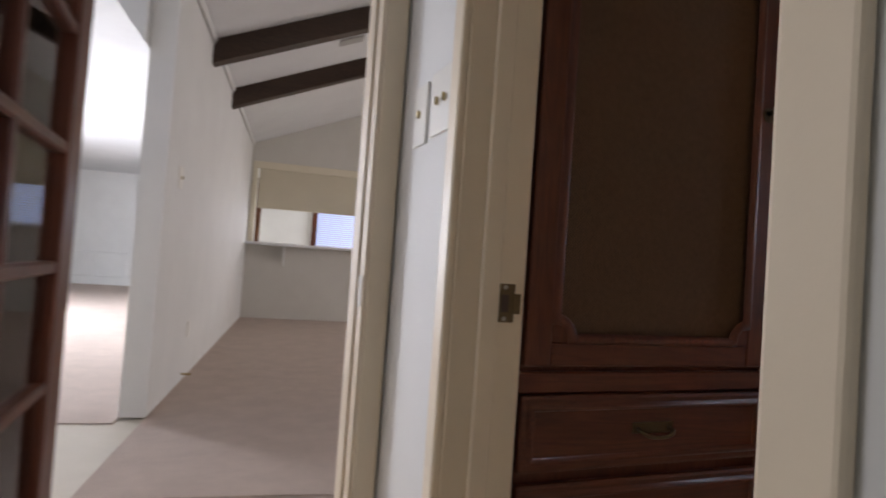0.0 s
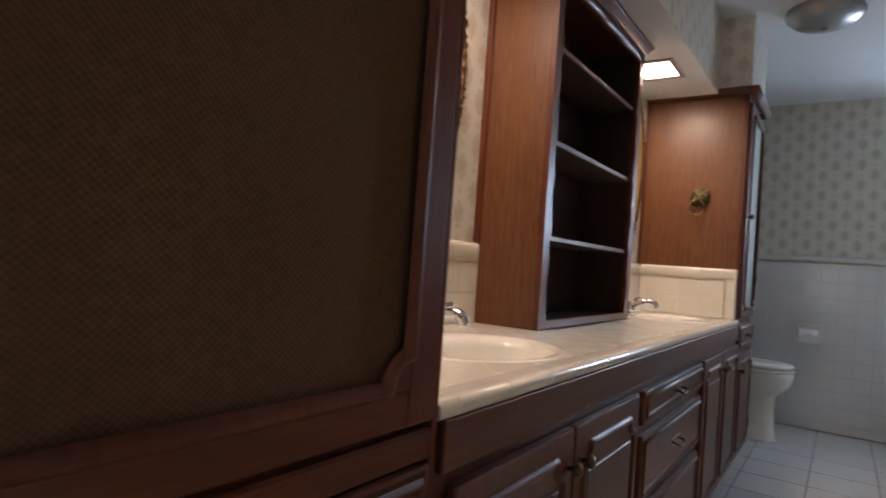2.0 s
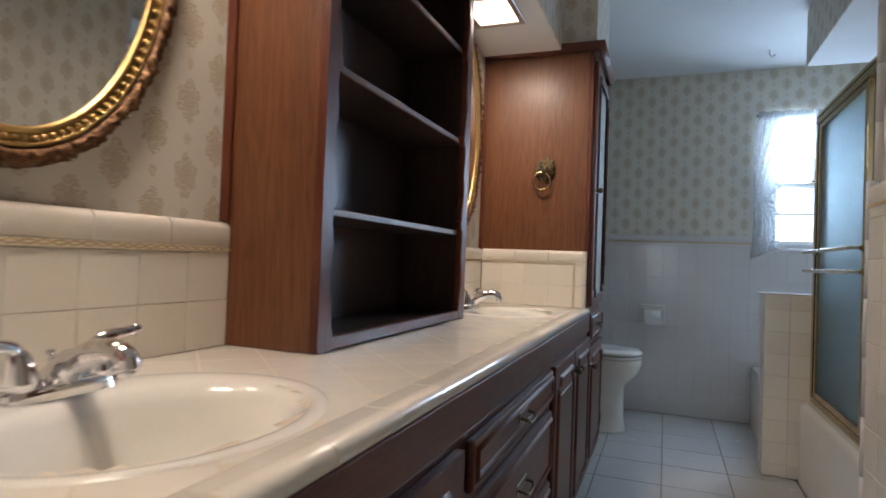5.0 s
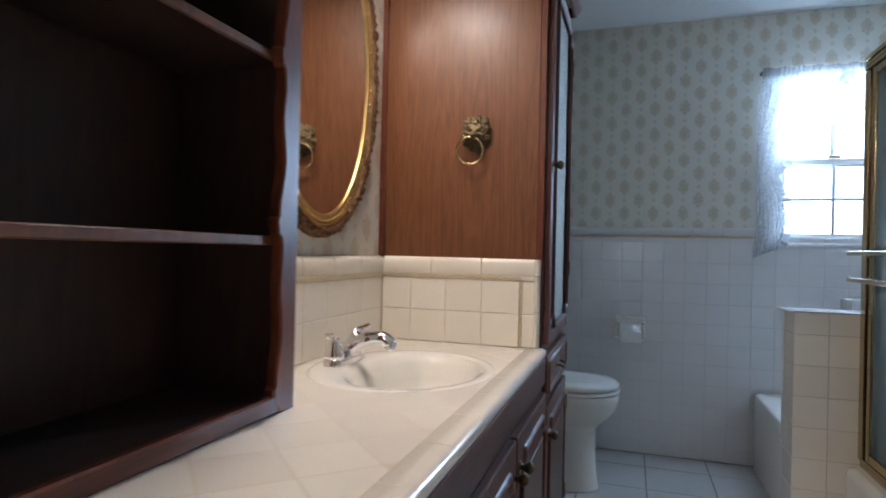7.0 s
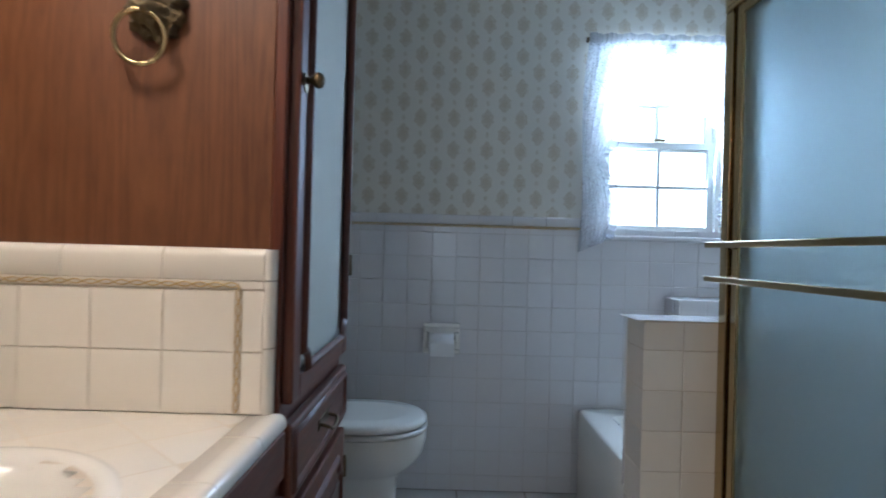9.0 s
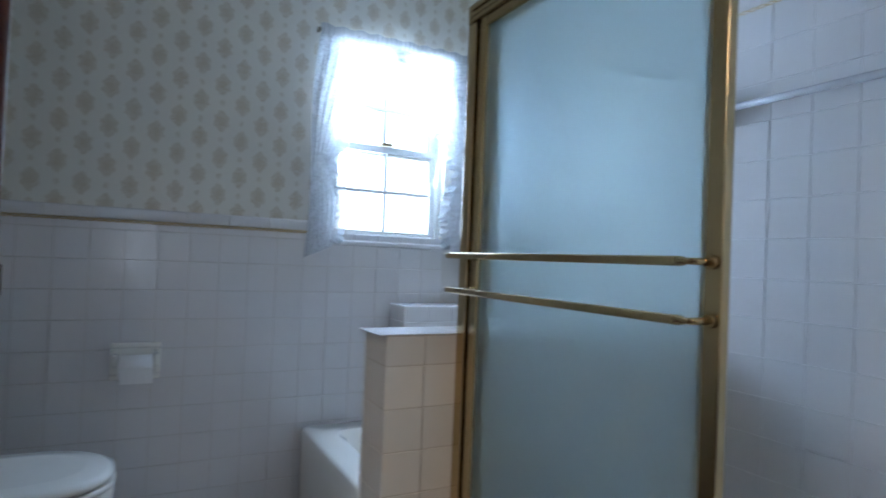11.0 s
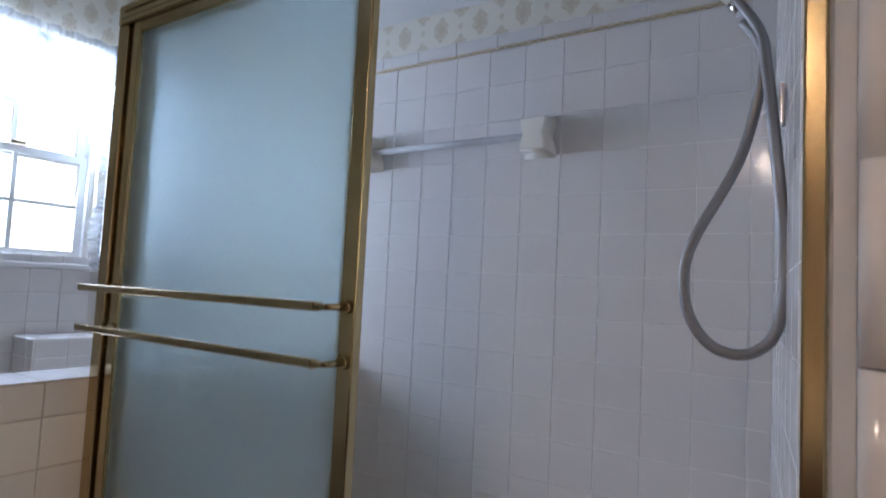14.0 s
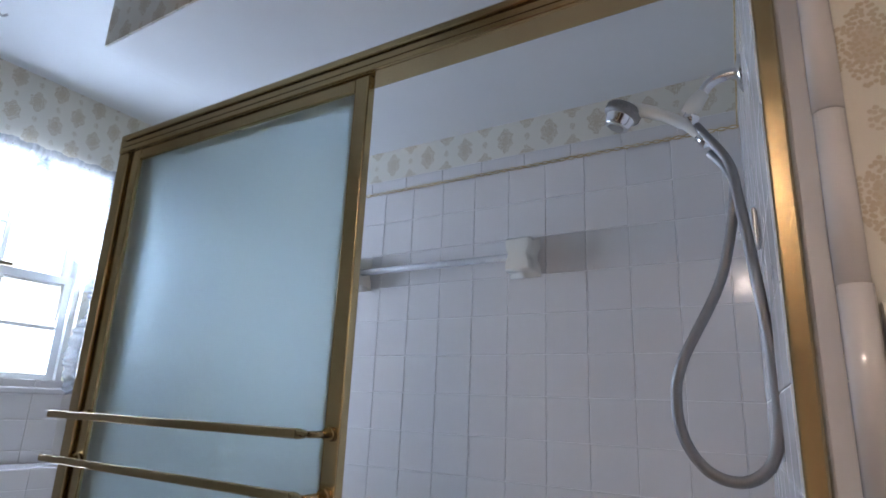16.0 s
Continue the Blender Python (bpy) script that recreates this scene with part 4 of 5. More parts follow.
def pale_cane():
    n = Nodes("pale_woven_cane")
    x, y, z = n.xyz(n.place())
    w = n.math("MULTIPLY", n.math("SINE", n.math("MULTIPLY", x, 2 * math.pi / 0.009)), n.math("SINE", n.math("MULTIPLY", z, 2 * math.pi / 0.008)))
    c = n.ramp(n.math("MULTIPLY_ADD", w, 0.5, 0.5), (0.3, (0.30, 0.32, 0.27)), (0.7, (0.62, 0.62, 0.54)))
    n.bump(w, 0.6, 0.002)
    return n.set(c, 0.6)


PALECANE = pale_cane()
linen()


def lion(x, y, z):
    """A cast lion's head with a ring in its jaws."""
    t = thing("lion_head_knocker", "antique brass lion head towel ring on the oak panel", "ornament", (x, y, z))
    bm = bmesh.new()
    bmesh.ops.create_icosphere(bm, subdivisions=5, radius=1.0)
    for v in bm.verts:
        d = v.co.normalized()
        yy, zz = d.y, d.z
        out = max(0.0, -d.x)
        mane = 0.2 * noise.noise(d * 6.5) + 0.09 * math.cos(11 * math.atan2(zz, yy)) * (1 - out ** 3)
        r = 1.15 + mane + 0.14 * noise.noise(d * 11) + 0.08 * noise.noise(d * 23)
        muzzle = 0.55 * math.exp(-((yy / 0.33) ** 2 + ((zz + 0.28) / 0.27) ** 2)) * out
        brow = 0.22 * math.exp(-((abs(yy) - 0.3) ** 2 / 0.03 + (zz - 0.22) ** 2 / 0.03)) * out
        eye = -0.22 * math.exp(-((abs(yy) - 0.27) ** 2 / 0.012 + (zz - 0.04) ** 2 / 0.01)) * out
        mouth = -0.25 * math.exp(-(yy ** 2 / 0.06 + (zz + 0.5) ** 2 / 0.006)) * out
        ear = 0.22 * math.exp(-((abs(yy) - 0.62) ** 2 / 0.03 + (zz - 0.62) ** 2 / 0.03))
        v.co = Vector((x - 0.002 - max(0, -d.x) * 0.026 * (1 + muzzle * 1.6 + brow + 1.6 * eye + mouth + 0.5 * noise.noise(d * 9) * (1 - out ** 4) + 0.35 * noise.noise(d * 17) * (1 - out ** 6)), y + yy * 0.036 * (r + ear), z + zz * 0.042 * (r + ear)))
    for f in bm.faces:
        f.smooth = True
    part("head", bm, DULLBRASS, t)
    n = 40
    ring = [(x - 0.03 - 0.006 * math.cos(2 * math.pi * k / n), y + 0.012 + 0.038 * math.sin(2 * math.pi * k / n), z - 0.052 + 0.038 * math.cos(2 * math.pi * k / n)) for k in range(n + 1)]
    part("ring", tube(ring, 0.0039, 10, caps=False), BRASS, t, "polished brass ring")


DULLBRASS = metal("dull_cast_brass", (0.17, 0.13, 0.075), 0.6, 160, 0.2)
BRASS = metal("polished_brass", (0.55, 0.44, 0.24), 0.25)
lion(3.223, 1.05, 1.418)


def oval_mirror(cx, cz, wall):
    rx, rz = 0.239, 0.394
    t = thing("oval_mirror", "oval wall mirror in an ornate gilt frame", "mirror", (cx, wall - 0.01, cz), "mirrors above the sinks")
    bm = bmesh.new()
    n = 64
    front = [bm.verts.new((cx + rx * math.cos(2 * math.pi * k / n), wall - 0.016, cz + rz * math.sin(2 * math.pi * k / n))) for k in range(n)]
    bm.faces.new(front)
    back = [bm.verts.new(v.co + Vector((0, 0.006, 0))) for v in front]
    bm.faces.new(back[::-1])
    for k in range(n):
        bm.faces.new((front[k], front[(k + 1) % n], back[(k + 1) % n], back[k]))
    part("glass", bm, MIRROR, t, "silvered mirror glass")

    def ring(prof, n, carve=0.0, freq=0):
        b = bmesh.new()
        rows = []
        for k in range(n):
            a = 2 * math.pi * k / n
            c, s = math.cos(a), math.sin(a)
            nx, nz = c / rx, s / rz
            l = math.hypot(nx, nz)
            nx, nz = nx / l, nz / l
            row = []
            for j, (w, h) in enumerate(prof):
                w *= 0.84
                e = carve * (0.6 * math.sin(freq * a + j * 1.7) + 1.2 * noise.noise(Vector((c * 26, s * 40, j * 0.9)))) if 0 < j < len(prof) - 1 else 0
                h *= 0.8
                row.append(b.verts.new((cx + rx * c + nx * (w + 0.5 * e), wall - 0.006 - (h + e if 0 < j < len(prof) - 1 else h), cz + rz * s + nz * (w + 0.5 * e))))
            rows.append(row)
        for k in range(n):
            p, q = rows[k], rows[(k + 1) % n]
            for j in range(len(prof) - 1):
                b.faces.new((p[j], q[j], q[j + 1], p[j + 1])).smooth = True
        return b

    part("inner_frame", ring([(-0.008, 0.006), (-0.008, 0.016), (-0.003, 0.021), (0.003, 0.02), (0.006, 0.014), (0.012, 0.012), (0.018, 0.016), (0.021, 0.022), (0.025, 0.022), (0.028, 0.014), (0.03, -0.002)], 120), GILT, t, "bright gilt inner moulding")
    part("outer_frame", ring([(0.027, 0.002), (0.028, 0.018), (0.033, 0.026), (0.039, 0.03), (0.045, 0.028), (0.051, 0.022), (0.056, 0.014), (0.059, 0.004), (0.06, -0.005)], 520, 0.0065, 61), OLDGILT, t, "carved dark gilt border")
    bm = bmesh.new()
    for k in range(120):
        a = 2 * math.pi * k / 120
        b = bmesh.new()
        bmesh.ops.create_icosphere(b, subdivisions=1, radius=0.0055)
        l = math.hypot(math.cos(a) / rx, math.sin(a) / rz)
        px, pz = cx + rx * math.cos(a) + 0.010 * math.cos(a) / rx / l, cz + rz * math.sin(a) + 0.010 * math.sin(a) / rz / l
        bmesh.ops.translate(b, verts=b.verts[:], vec=(px, wall - 0.021, pz))
        for f in b.faces:
            f.smooth = True
        join(bm, b)
    part("beading", bm, GILT, t, "gilt beading")


oval_mirror(1.135, 1.548, YN)
oval_mirror(2.845, 1.548, ALC)


def ceiling_lamp(x0, x1):
    t = thing("recessed_light", "lit square recessed ceiling light with a steel rim", "ceiling light", ((x0 + x1) / 2, 1.18, 1.95), "vanity lights")
    y0, y1 = 1.09, 1.27
    part("diffuser", box(x0 + 0.012, x1 - 0.012, y0 + 0.012, y1 - 0.012, 1.948, 1.956), GLOW, t, "glowing frosted diffuser")
    for a in ((x0 - 0.012, x1 + 0.012, y0 - 0.012, y0 + 0.012), (x0 - 0.012, x1 + 0.012, y1 - 0.012, y1 + 0.012), (x0 - 0.012, x0 + 0.012, y0 + 0.012, y1 - 0.012), (x1 - 0.012, x1 + 0.012, y0 + 0.012, y1 - 0.012)):
        part("rim", box(*a, 1.941, 1.95, 0.003), STEEL, t)


for q in LAMPS:
    ceiling_lamp(*q)


# ---- far end: toilet, window, tub ----
def toilet():
    cx, y0 = 4.40, 0.655
    t = thing("toilet", "white porcelain toilet with a closed lid against the vanity wall", "toilet", (cx, 1.0, 0))
    yc = y0 + 0.235
    rings = [(0.108, 0.172, 0, 0.020), (0.106, 0.170, 0.02, 0.021), (0.092, 0.160, 0.07, 0.021), (0.084, 0.155, 0.18, 0.022), (0.088, 0.157, 0.275, 0.020), (0.116, 0.180, 0.303, 0.014), (0.146, 0.206, 0.332, 0.006), (0.168, 0.225, 0.368, 0.0), (0.18, 0.235, 0.408, 0.0), (0.182, 0.236, 0.43, 0.0), (0.177, 0.231, 0.442, 0.0)]
    part("bowl", loft([oval(cx, yc + dy, z, rx, ry, 36, 2.3) for rx, ry, z, dy in rings]), PORCELAIN, t)
    part("seat", loft([oval(cx, yc, z, rx, ry, 36, 2.3) for rx, ry, z in ((0.178, 0.232, 0.445), (0.186, 0.24, 0.45), (0.186, 0.24, 0.46), (0.18, 0.234, 0.463))]), PORCELAIN, t)
    part("lid", loft([oval(cx, yc + 0.004, z, rx, ry, 36, 2.3) for rx, ry, z in ((0.18, 0.234, 0.467), (0.187, 0.24, 0.472), (0.187, 0.24, 0.484), (0.17, 0.222, 0.494), (0.12, 0.17, 0.498))]), PORCELAIN, t)
    part("tank", box(cx - 0.22, cx + 0.22, YN - 0.20, YN - 0.02, 0.44, 0.78, 0.02, 3), PORCELAIN, t)
    part("tank_lid", box(cx - 0.23, cx + 0.23, YN - 0.215, YN - 0.012, 0.782, 0.82, 0.012, 2), PORCELAIN, t)
    part("pedestal", box(cx - 0.10, cx + 0.10, yc + 0.1, YN - 0.03, 0, 0.44, 0.02, 2), PORCELAIN, t)
    lv = part("flush_lever", tube([(cx - 0.16, YN - 0.2, 0.70), (cx - 0.16, YN - 0.225, 0.70)], 0.009, 12), CHROME, t)
    part("arm", tube([(cx - 0.16, YN - 0.222, 0.70), (cx - 0.09, YN - 0.226, 0.692)], [0.006, 0.004], 10), CHROME, lv)


toilet()


def paper_holder():
    y0, y1, z0, z1 = 0.530, 0.695, 0.61, 0.745
    x = XF - 0.014
    t = thing("toilet_paper_holder", "white ceramic paper holder set in the wall tile with a roll", "paper holder", (x, 0.607, 0.68))
    part("plate", box(x - 0.006, x, y0 + 0.01, y1 - 0.01, z0 + 0.01, z1 - 0.01, 0.002), PORCELAIN, t)
    for a in ((y0, y1, z1 - 0.02, z1), (y0, y1, z0, z0 + 0.02), (y0, y0 + 0.022, z0 + 0.02, z1 - 0.02), (y1 - 0.022, y1, z0 + 0.02, z1 - 0.02)):
        part("surround", box(x - 0.016, x, *a, 0.006, 2), PORCELAIN, t)
    for y in (y0 + 0.016, y1 - 0.016):
        part("arm", box(x - 0.062, x - 0.012, y - 0.009, y + 0.009, 0.665, 0.709, 0.008, 2), PORCELAIN, t)
    part("spindle", tube([(x - 0.045, y0 + 0.02, 0.687), (x - 0.045, y1 - 0.02, 0.687)], 0.008, 10), CHROME, t)
    r = single("toilet_paper_roll", tube([(x - 0.056, 0.558, 0.664), (x - 0.056, 0.667, 0.664)], 0.042, 28), PAPERROLL, "white toilet paper roll on its holder", "toilet paper", (x - 0.056, 0.607, 0.664))
    bm = bmesh.new()
    pts = [(x - 0.0985, 0.668), (x - 0.0992, 0.63), (x - 0.0975, 0.612)]
    for (a, za), (b, zb) in zip(pts, pts[1:]):
        bm.faces.new([bm.verts.new(q) for q in ((a, 0.556, za), (a, 0.659, za), (b, 0.659, zb), (b, 0.556, zb))])
    part("loose_sheet", bm, PAPERROLL, r)


paper_holder()


def window():
    t = tagged(thing("window_1", "white double-hung window with glazing bars and a tiled sill", "window", (XF, -0.375, WZ0)), kind="structure")
    a, b, c, d = WY0, WY1, WZ0, WZ1
    x0, x1 = XF + 0.05, XF + 0.09
    fr = part("window_frame", holed("x", XF + 0.03, XF + 0.12, a, b, c, d, [(a + 0.022, b - 0.022, c + 0.022, d - 0.022)]), WHITE, t)
    mid = 1.572
    for lo, hi, x in ((c + 0.022, mid + 0.018, x0), (mid - 0.018, d - 0.022, x0 + 0.03)):
        s = part("sash", holed("x", x, x + 0.026, a + 0.022, b - 0.022, lo, hi, [(a + 0.05, b - 0.05, lo + 0.03, hi - 0.03)]), WHITE, t)
        m = (lo + hi) / 2
        part("glazing_bar", box(x + 0.004, x + 0.022, -0.3655, -0.3495, lo + 0.03, hi - 0.03), WHITE, s)
        part("glazing_bar", box(x + 0.005, x + 0.021, a + 0.05, b - 0.05, m - 0.008, m + 0.008), WHITE, s)
        p = part("pane", box(x + 0.012, x + 0.014, a + 0.045, b - 0.045, lo + 0.025, hi - 0.025), GLASS, s)
        p.visible_shadow = False
    part("sash_lock", box(x0 - 0.012, x0 + 0.02, -0.385, -0.33, mid + 0.018, mid + 0.034, 0.005, 2), BRONZE, t)
    part("window_sill", box(XF - 0.02, XF + 0.03, a - 0.01, b + 0.012, c - 0.022, c + 0.002, 0.006, 2), TILE_W, t)


window()


def curtain():
    """Two gathered lace panels drawn to the sides under a ruffled valance, on a thin rod."""
    x = XF - 0.035
    t = thing("lace_curtain", "sheer white lace curtain gathered on a rod over the window", "curtain", (x, -0.37, 1.1))
    y0, y1, zt = -0.735, -0.005, 2.025
    part("rod", tube([(x, y0 - 0.01, zt), (x, y1 + 0.01, zt)], 0.006, 10), BRONZE, t)
    for y in (y0, y1):
        part("bracket", box(x - 0.006, XF - 0.001, y - 0.006, y + 0.006, zt - 0.006, zt + 0.006, 0.002), BRONZE, t)
    yc = (y0 + y1) / 2

    def cloth(edge, nu, nv, phase, thick=0.012, waves=9):
        """edge(v) gives the side lines (ya, yb) at height v from 0 (top) to 1."""
        bm = bmesh.new()
        rows = []
        for j in range(nv + 1):
            v = j / nv
            row = []
            for i in range(nu + 1):
                u = i / nu
                y, z = edge(u, v)
                w = thick * (0.5 + 0.5 * v) * math.sin(2 * math.pi * waves * u + phase + 0.8 * math.sin(5 * v)) + 0.006 * noise.noise(Vector((u * 6, v * 4, phase)))
                row.append(bm.verts.new((x - 0.012 + w, y, z)))
            rows.append(row)
        for p, q in zip(rows, rows[1:]):
            for i in range(nu):
                bm.faces.new((p[i], p[i + 1], q[i + 1], q[i])).smooth = True
        return bm

    for sgn, name in ((1, "panel"), (-1, "panel")):
        out = y1 if sgn > 0 else y0

        def edge(u, v, sgn=sgn, out=out):
            # the inner line falls from the middle of the rod to the side
            inner = yc - sgn * 0.02 + (out - sgn * 0.05 - yc) * min(1.0, (v / 0.58)) ** 0.9
            if v > 0.58:
                inner = out - sgn * (0.05 + 0.07 * math.sin(math.pi * min(1.0, (v - 0.58) / 0.5)))
            o = out + sgn * (0.012 * math.sin(6 * v) + 0.035 * v)
            return o + (inner - o) * u, zt - 0.02 - v * (0.93 - 0.05 * u)
        part(name, cloth(edge, 60, 40, sgn, 0.010, 7), LACE, t)
        # ruffle along the inner edge
        def ruff(u, v, sgn=sgn, out=out, edge=edge):
            y, z = edge(1.0, u * 0.98)
            return y + sgn * (0.02 - 0.05 * v), z - 0.012 * math.sin(40 * u) * v
        part("ruffle", cloth(ruff, 120, 4, 2 + sgn, 0.012, 26), LACE_DENSE, t)

    def header(u, v):
        return y0 + (y1 - y0) * u, zt + 0.022 - 0.05 * v + 0.004 * math.sin(60 * u) * (1 - v)
    part("gathered_heading", cloth(header, 160, 4, 0.3, 0.008, 34), LACE_DENSE, t)

    def valance(u, v):
        return y0 + 0.01 + (y1 - y0 - 0.02) * u, zt - 0.02 - v * (0.1 + 0.10 * abs(2 * u - 1) ** 1.5) - 0.01 * math.sin(30 * u) * v
    part("valance", cloth(valance, 120, 10, 1.3, 0.009, 22), LACE, t)


LACE_DENSE = lace("white_lace_ruffle", 0.9, (0.18, 0.19, 0.2, 1))
curtain()


def outdoors():
    """A plain bright garden beyond the window."""
    setting("ground", box(5.2, 60, -40, 40, -0.5, -0.3), paint("lawn", (0.16, 0.2, 0.09), 0.9), "sunlit lawn outside the window", "ground")
    setting("backdrop", box(12, 12.1, -9, 9, -0.3, 6), glowing("hazy_white_daylight", (0.82, 0.93, 1.0), 3.6), "bright hazy daylight beyond the window", "backdrop")


outdoors()


def bathtub():
    """The low tub at the far end, its rim just showing past the half wall."""
    x0, x1, y0, y1, z = 4.06, XF - 0.016, SB + 0.01, 0.0, 0.385
    t = thing("corner_bathtub", "white bathtub below the window with a flat rim", "bathtub", (4.5, -0.5, 0))
    cx, cy, rx, ry = (x0 + x1) / 2, (y0 + y1) / 2, (x1 - x0) / 2, (y1 - y0) / 2
    rings = [oval(cx, cy, zz, rx * s - d, ry * s - d, 48, p) for zz, s, d, p in ((0, 1, 0, 40), (z - 0.012, 1, 0, 40), (z, 1, 0.012, 30), (z, 1, 0.11, 14), (z - 0.02, 1, 0.13, 10), (z - 0.3, 1, 0.18, 6), (z - 0.33, 1, 0.2, 5))]
    part("apron", loft(rings[:4], cap1=False), PORCELAIN, t)
    part("basin", loft(rings[3:], cap0=False), PORCELAIN, t)


bathtub()
lw = setting("tile_ledge", box(4.80, XF - 0.014, SB, -0.38, 0.386, 0.888), GROUT_W, "white tiled ledge beside the tub", "ledge")
tiles(lw, (4.80, -0.925, 0.888), (1, 0, 0), (0, 1, 0), [0.16], [T] * 5, TILE_W)
tiles(lw, (4.96, -0.38, 0.39), (-1, 0, 0), (0, 0, 1), [T, 0.05], [T] * 4 + [0.065], TILE_W)
tiles(lw, (4.80, -0.382, 0.39), (0, -1, 0), (0, 0, 1), [T] * 5, [T] * 4 + [0.065], TILE_W)


def shower_tub():
    x0, x1, z = 2.538, 3.904, 0.385
    t = thing("shower_tub", "white bathtub under the sliding shower door", "bathtub", (3.2, -0.5, 0))
    y0, y1 = SB + 0.012, -0.085
    cx, cy, rx, ry = (x0 + x1) / 2, (y0 + y1) / 2, (x1 - x0) / 2, (y1 - y0) / 2
    rings = [oval(cx, cy, zz, rx - d, ry - d, 64, p) for zz, d, p in ((0, 0.0, 60), (z - 0.03, 0.0, 60), (z - 0.008, 0.006, 50), (z, 0.022, 40), (z, 0.085, 12), (z - 0.02, 0.105, 10), (z - 0.28, 0.17, 6), (z - 0.31, 0.22, 5))]
    part("apron", loft(rings[:4], cap1=False), PORCELAIN, t)
    part("basin", loft(rings[3:], cap0=False), PORCELAIN, t)


shower_tub()


# ---- shower door and fittings ----
def shower_door():
    t = thing("shower_door", "gold framed sliding shower door with frosted glass and two towel bars", "shower door", (3.2, SH, 0.385))
    zt, zb = 1.765, 0.387
    xl, xr = 2.478, 3.908          # wall jamb, far post

    def channel(name, a, parent=t, label=""):
        return part(name, box(*a, 0.003, 2), GOLD, parent, label)

    h = channel("header", (xl, xr, SH - 0.03, SH + 0.022, zt - 0.05, zt), label="gold header rail")
    channel("groove", (xl + 0.02, xr - 0.02, SH + 0.0222, SH + 0.027, zt - 0.02, zt - 0.004), h)
    channel("groove", (xl + 0.02, xr - 0.02, SH + 0.0222, SH + 0.025, zt - 0.05, zt - 0.036), h)
    channel("sill", (xl, xr - 0.02, SH - 0.028, SH + 0.02, zb - 0.001, zb + 0.03), label="gold bottom track")
    channel("post", (3.868, 3.908, SH - 0.028, SH + 0.02, zb + 0.02, zt - 0.05))
    channel("post", (3.846, 3.862, SH - 0.006, SH + 0.012, zb + 0.03, zt - 0.05))
    channel("wall_jamb", (xl + 0.022, xl + 0.045, SH - 0.026, SH + 0.018, zb + 0.03, zt - 0.05), label="gold wall channel")

    def panel(x0, x1, y):
        p = part("sliding_panel", box(x0 + 0.02, x1 - 0.02, y - 0.003, y + 0.003, zb + 0.05, zt - 0.075), FROST, t, "frosted blue-white glass")
        channel("stile", (x0, x0 + 0.032, y - 0.009, y + 0.011, zb + 0.031, zt - 0.05), p)
        channel("stile", (x1 - 0.028, x1, y - 0.009, y + 0.011, zb + 0.031, zt - 0.05), p)
        channel("rail", (x0 + 0.032, x1 - 0.028, y - 0.008, y + 0.010, zt - 0.078, zt - 0.0505), p)
        channel("rail", (x0 + 0.032, x1 - 0.028, y - 0.008, y + 0.010, zb + 0.031, zb + 0.06), p)
        return p

    p = panel(3.122, 3.843, SH + 0.008)
    panel(3.15, 3.842, SH - 0.018)
    yb = SH + 0.062
    for z in (1.10, 1.012):
        b = part("towel_bar", box(3.165, 3.9, yb - 0.004, yb + 0.004, z - 0.0075, z + 0.0075, 0.002), GOLD, p, "flat gold towel bar")
        part("tip", loft([[(x, yb + sy * w, z + sz * h) for sy, sz in ((-1, -1), (1, -1), (1, 1), (-1, 1))] for x, w, h in ((3.165, 0.004, 0.0078), (3.158, 0.0038, 0.007), (3.142, 0.003, 0.003))]), GOLD, b, "pale cast end tip")
        for x in (3.140, 3.83):
            part("bracket", tube([(x, SH + 0.018, z), (x, SH + 0.026, z)], 0.011, 14), GOLD, b)
            part("bracket", tube([(x, SH + 0.02, z), (x + (0.004 if x < 3.5 else 0.0), yb, z)], [0.006, 0.005], 10), GOLD, b)
    return t


shower_door()


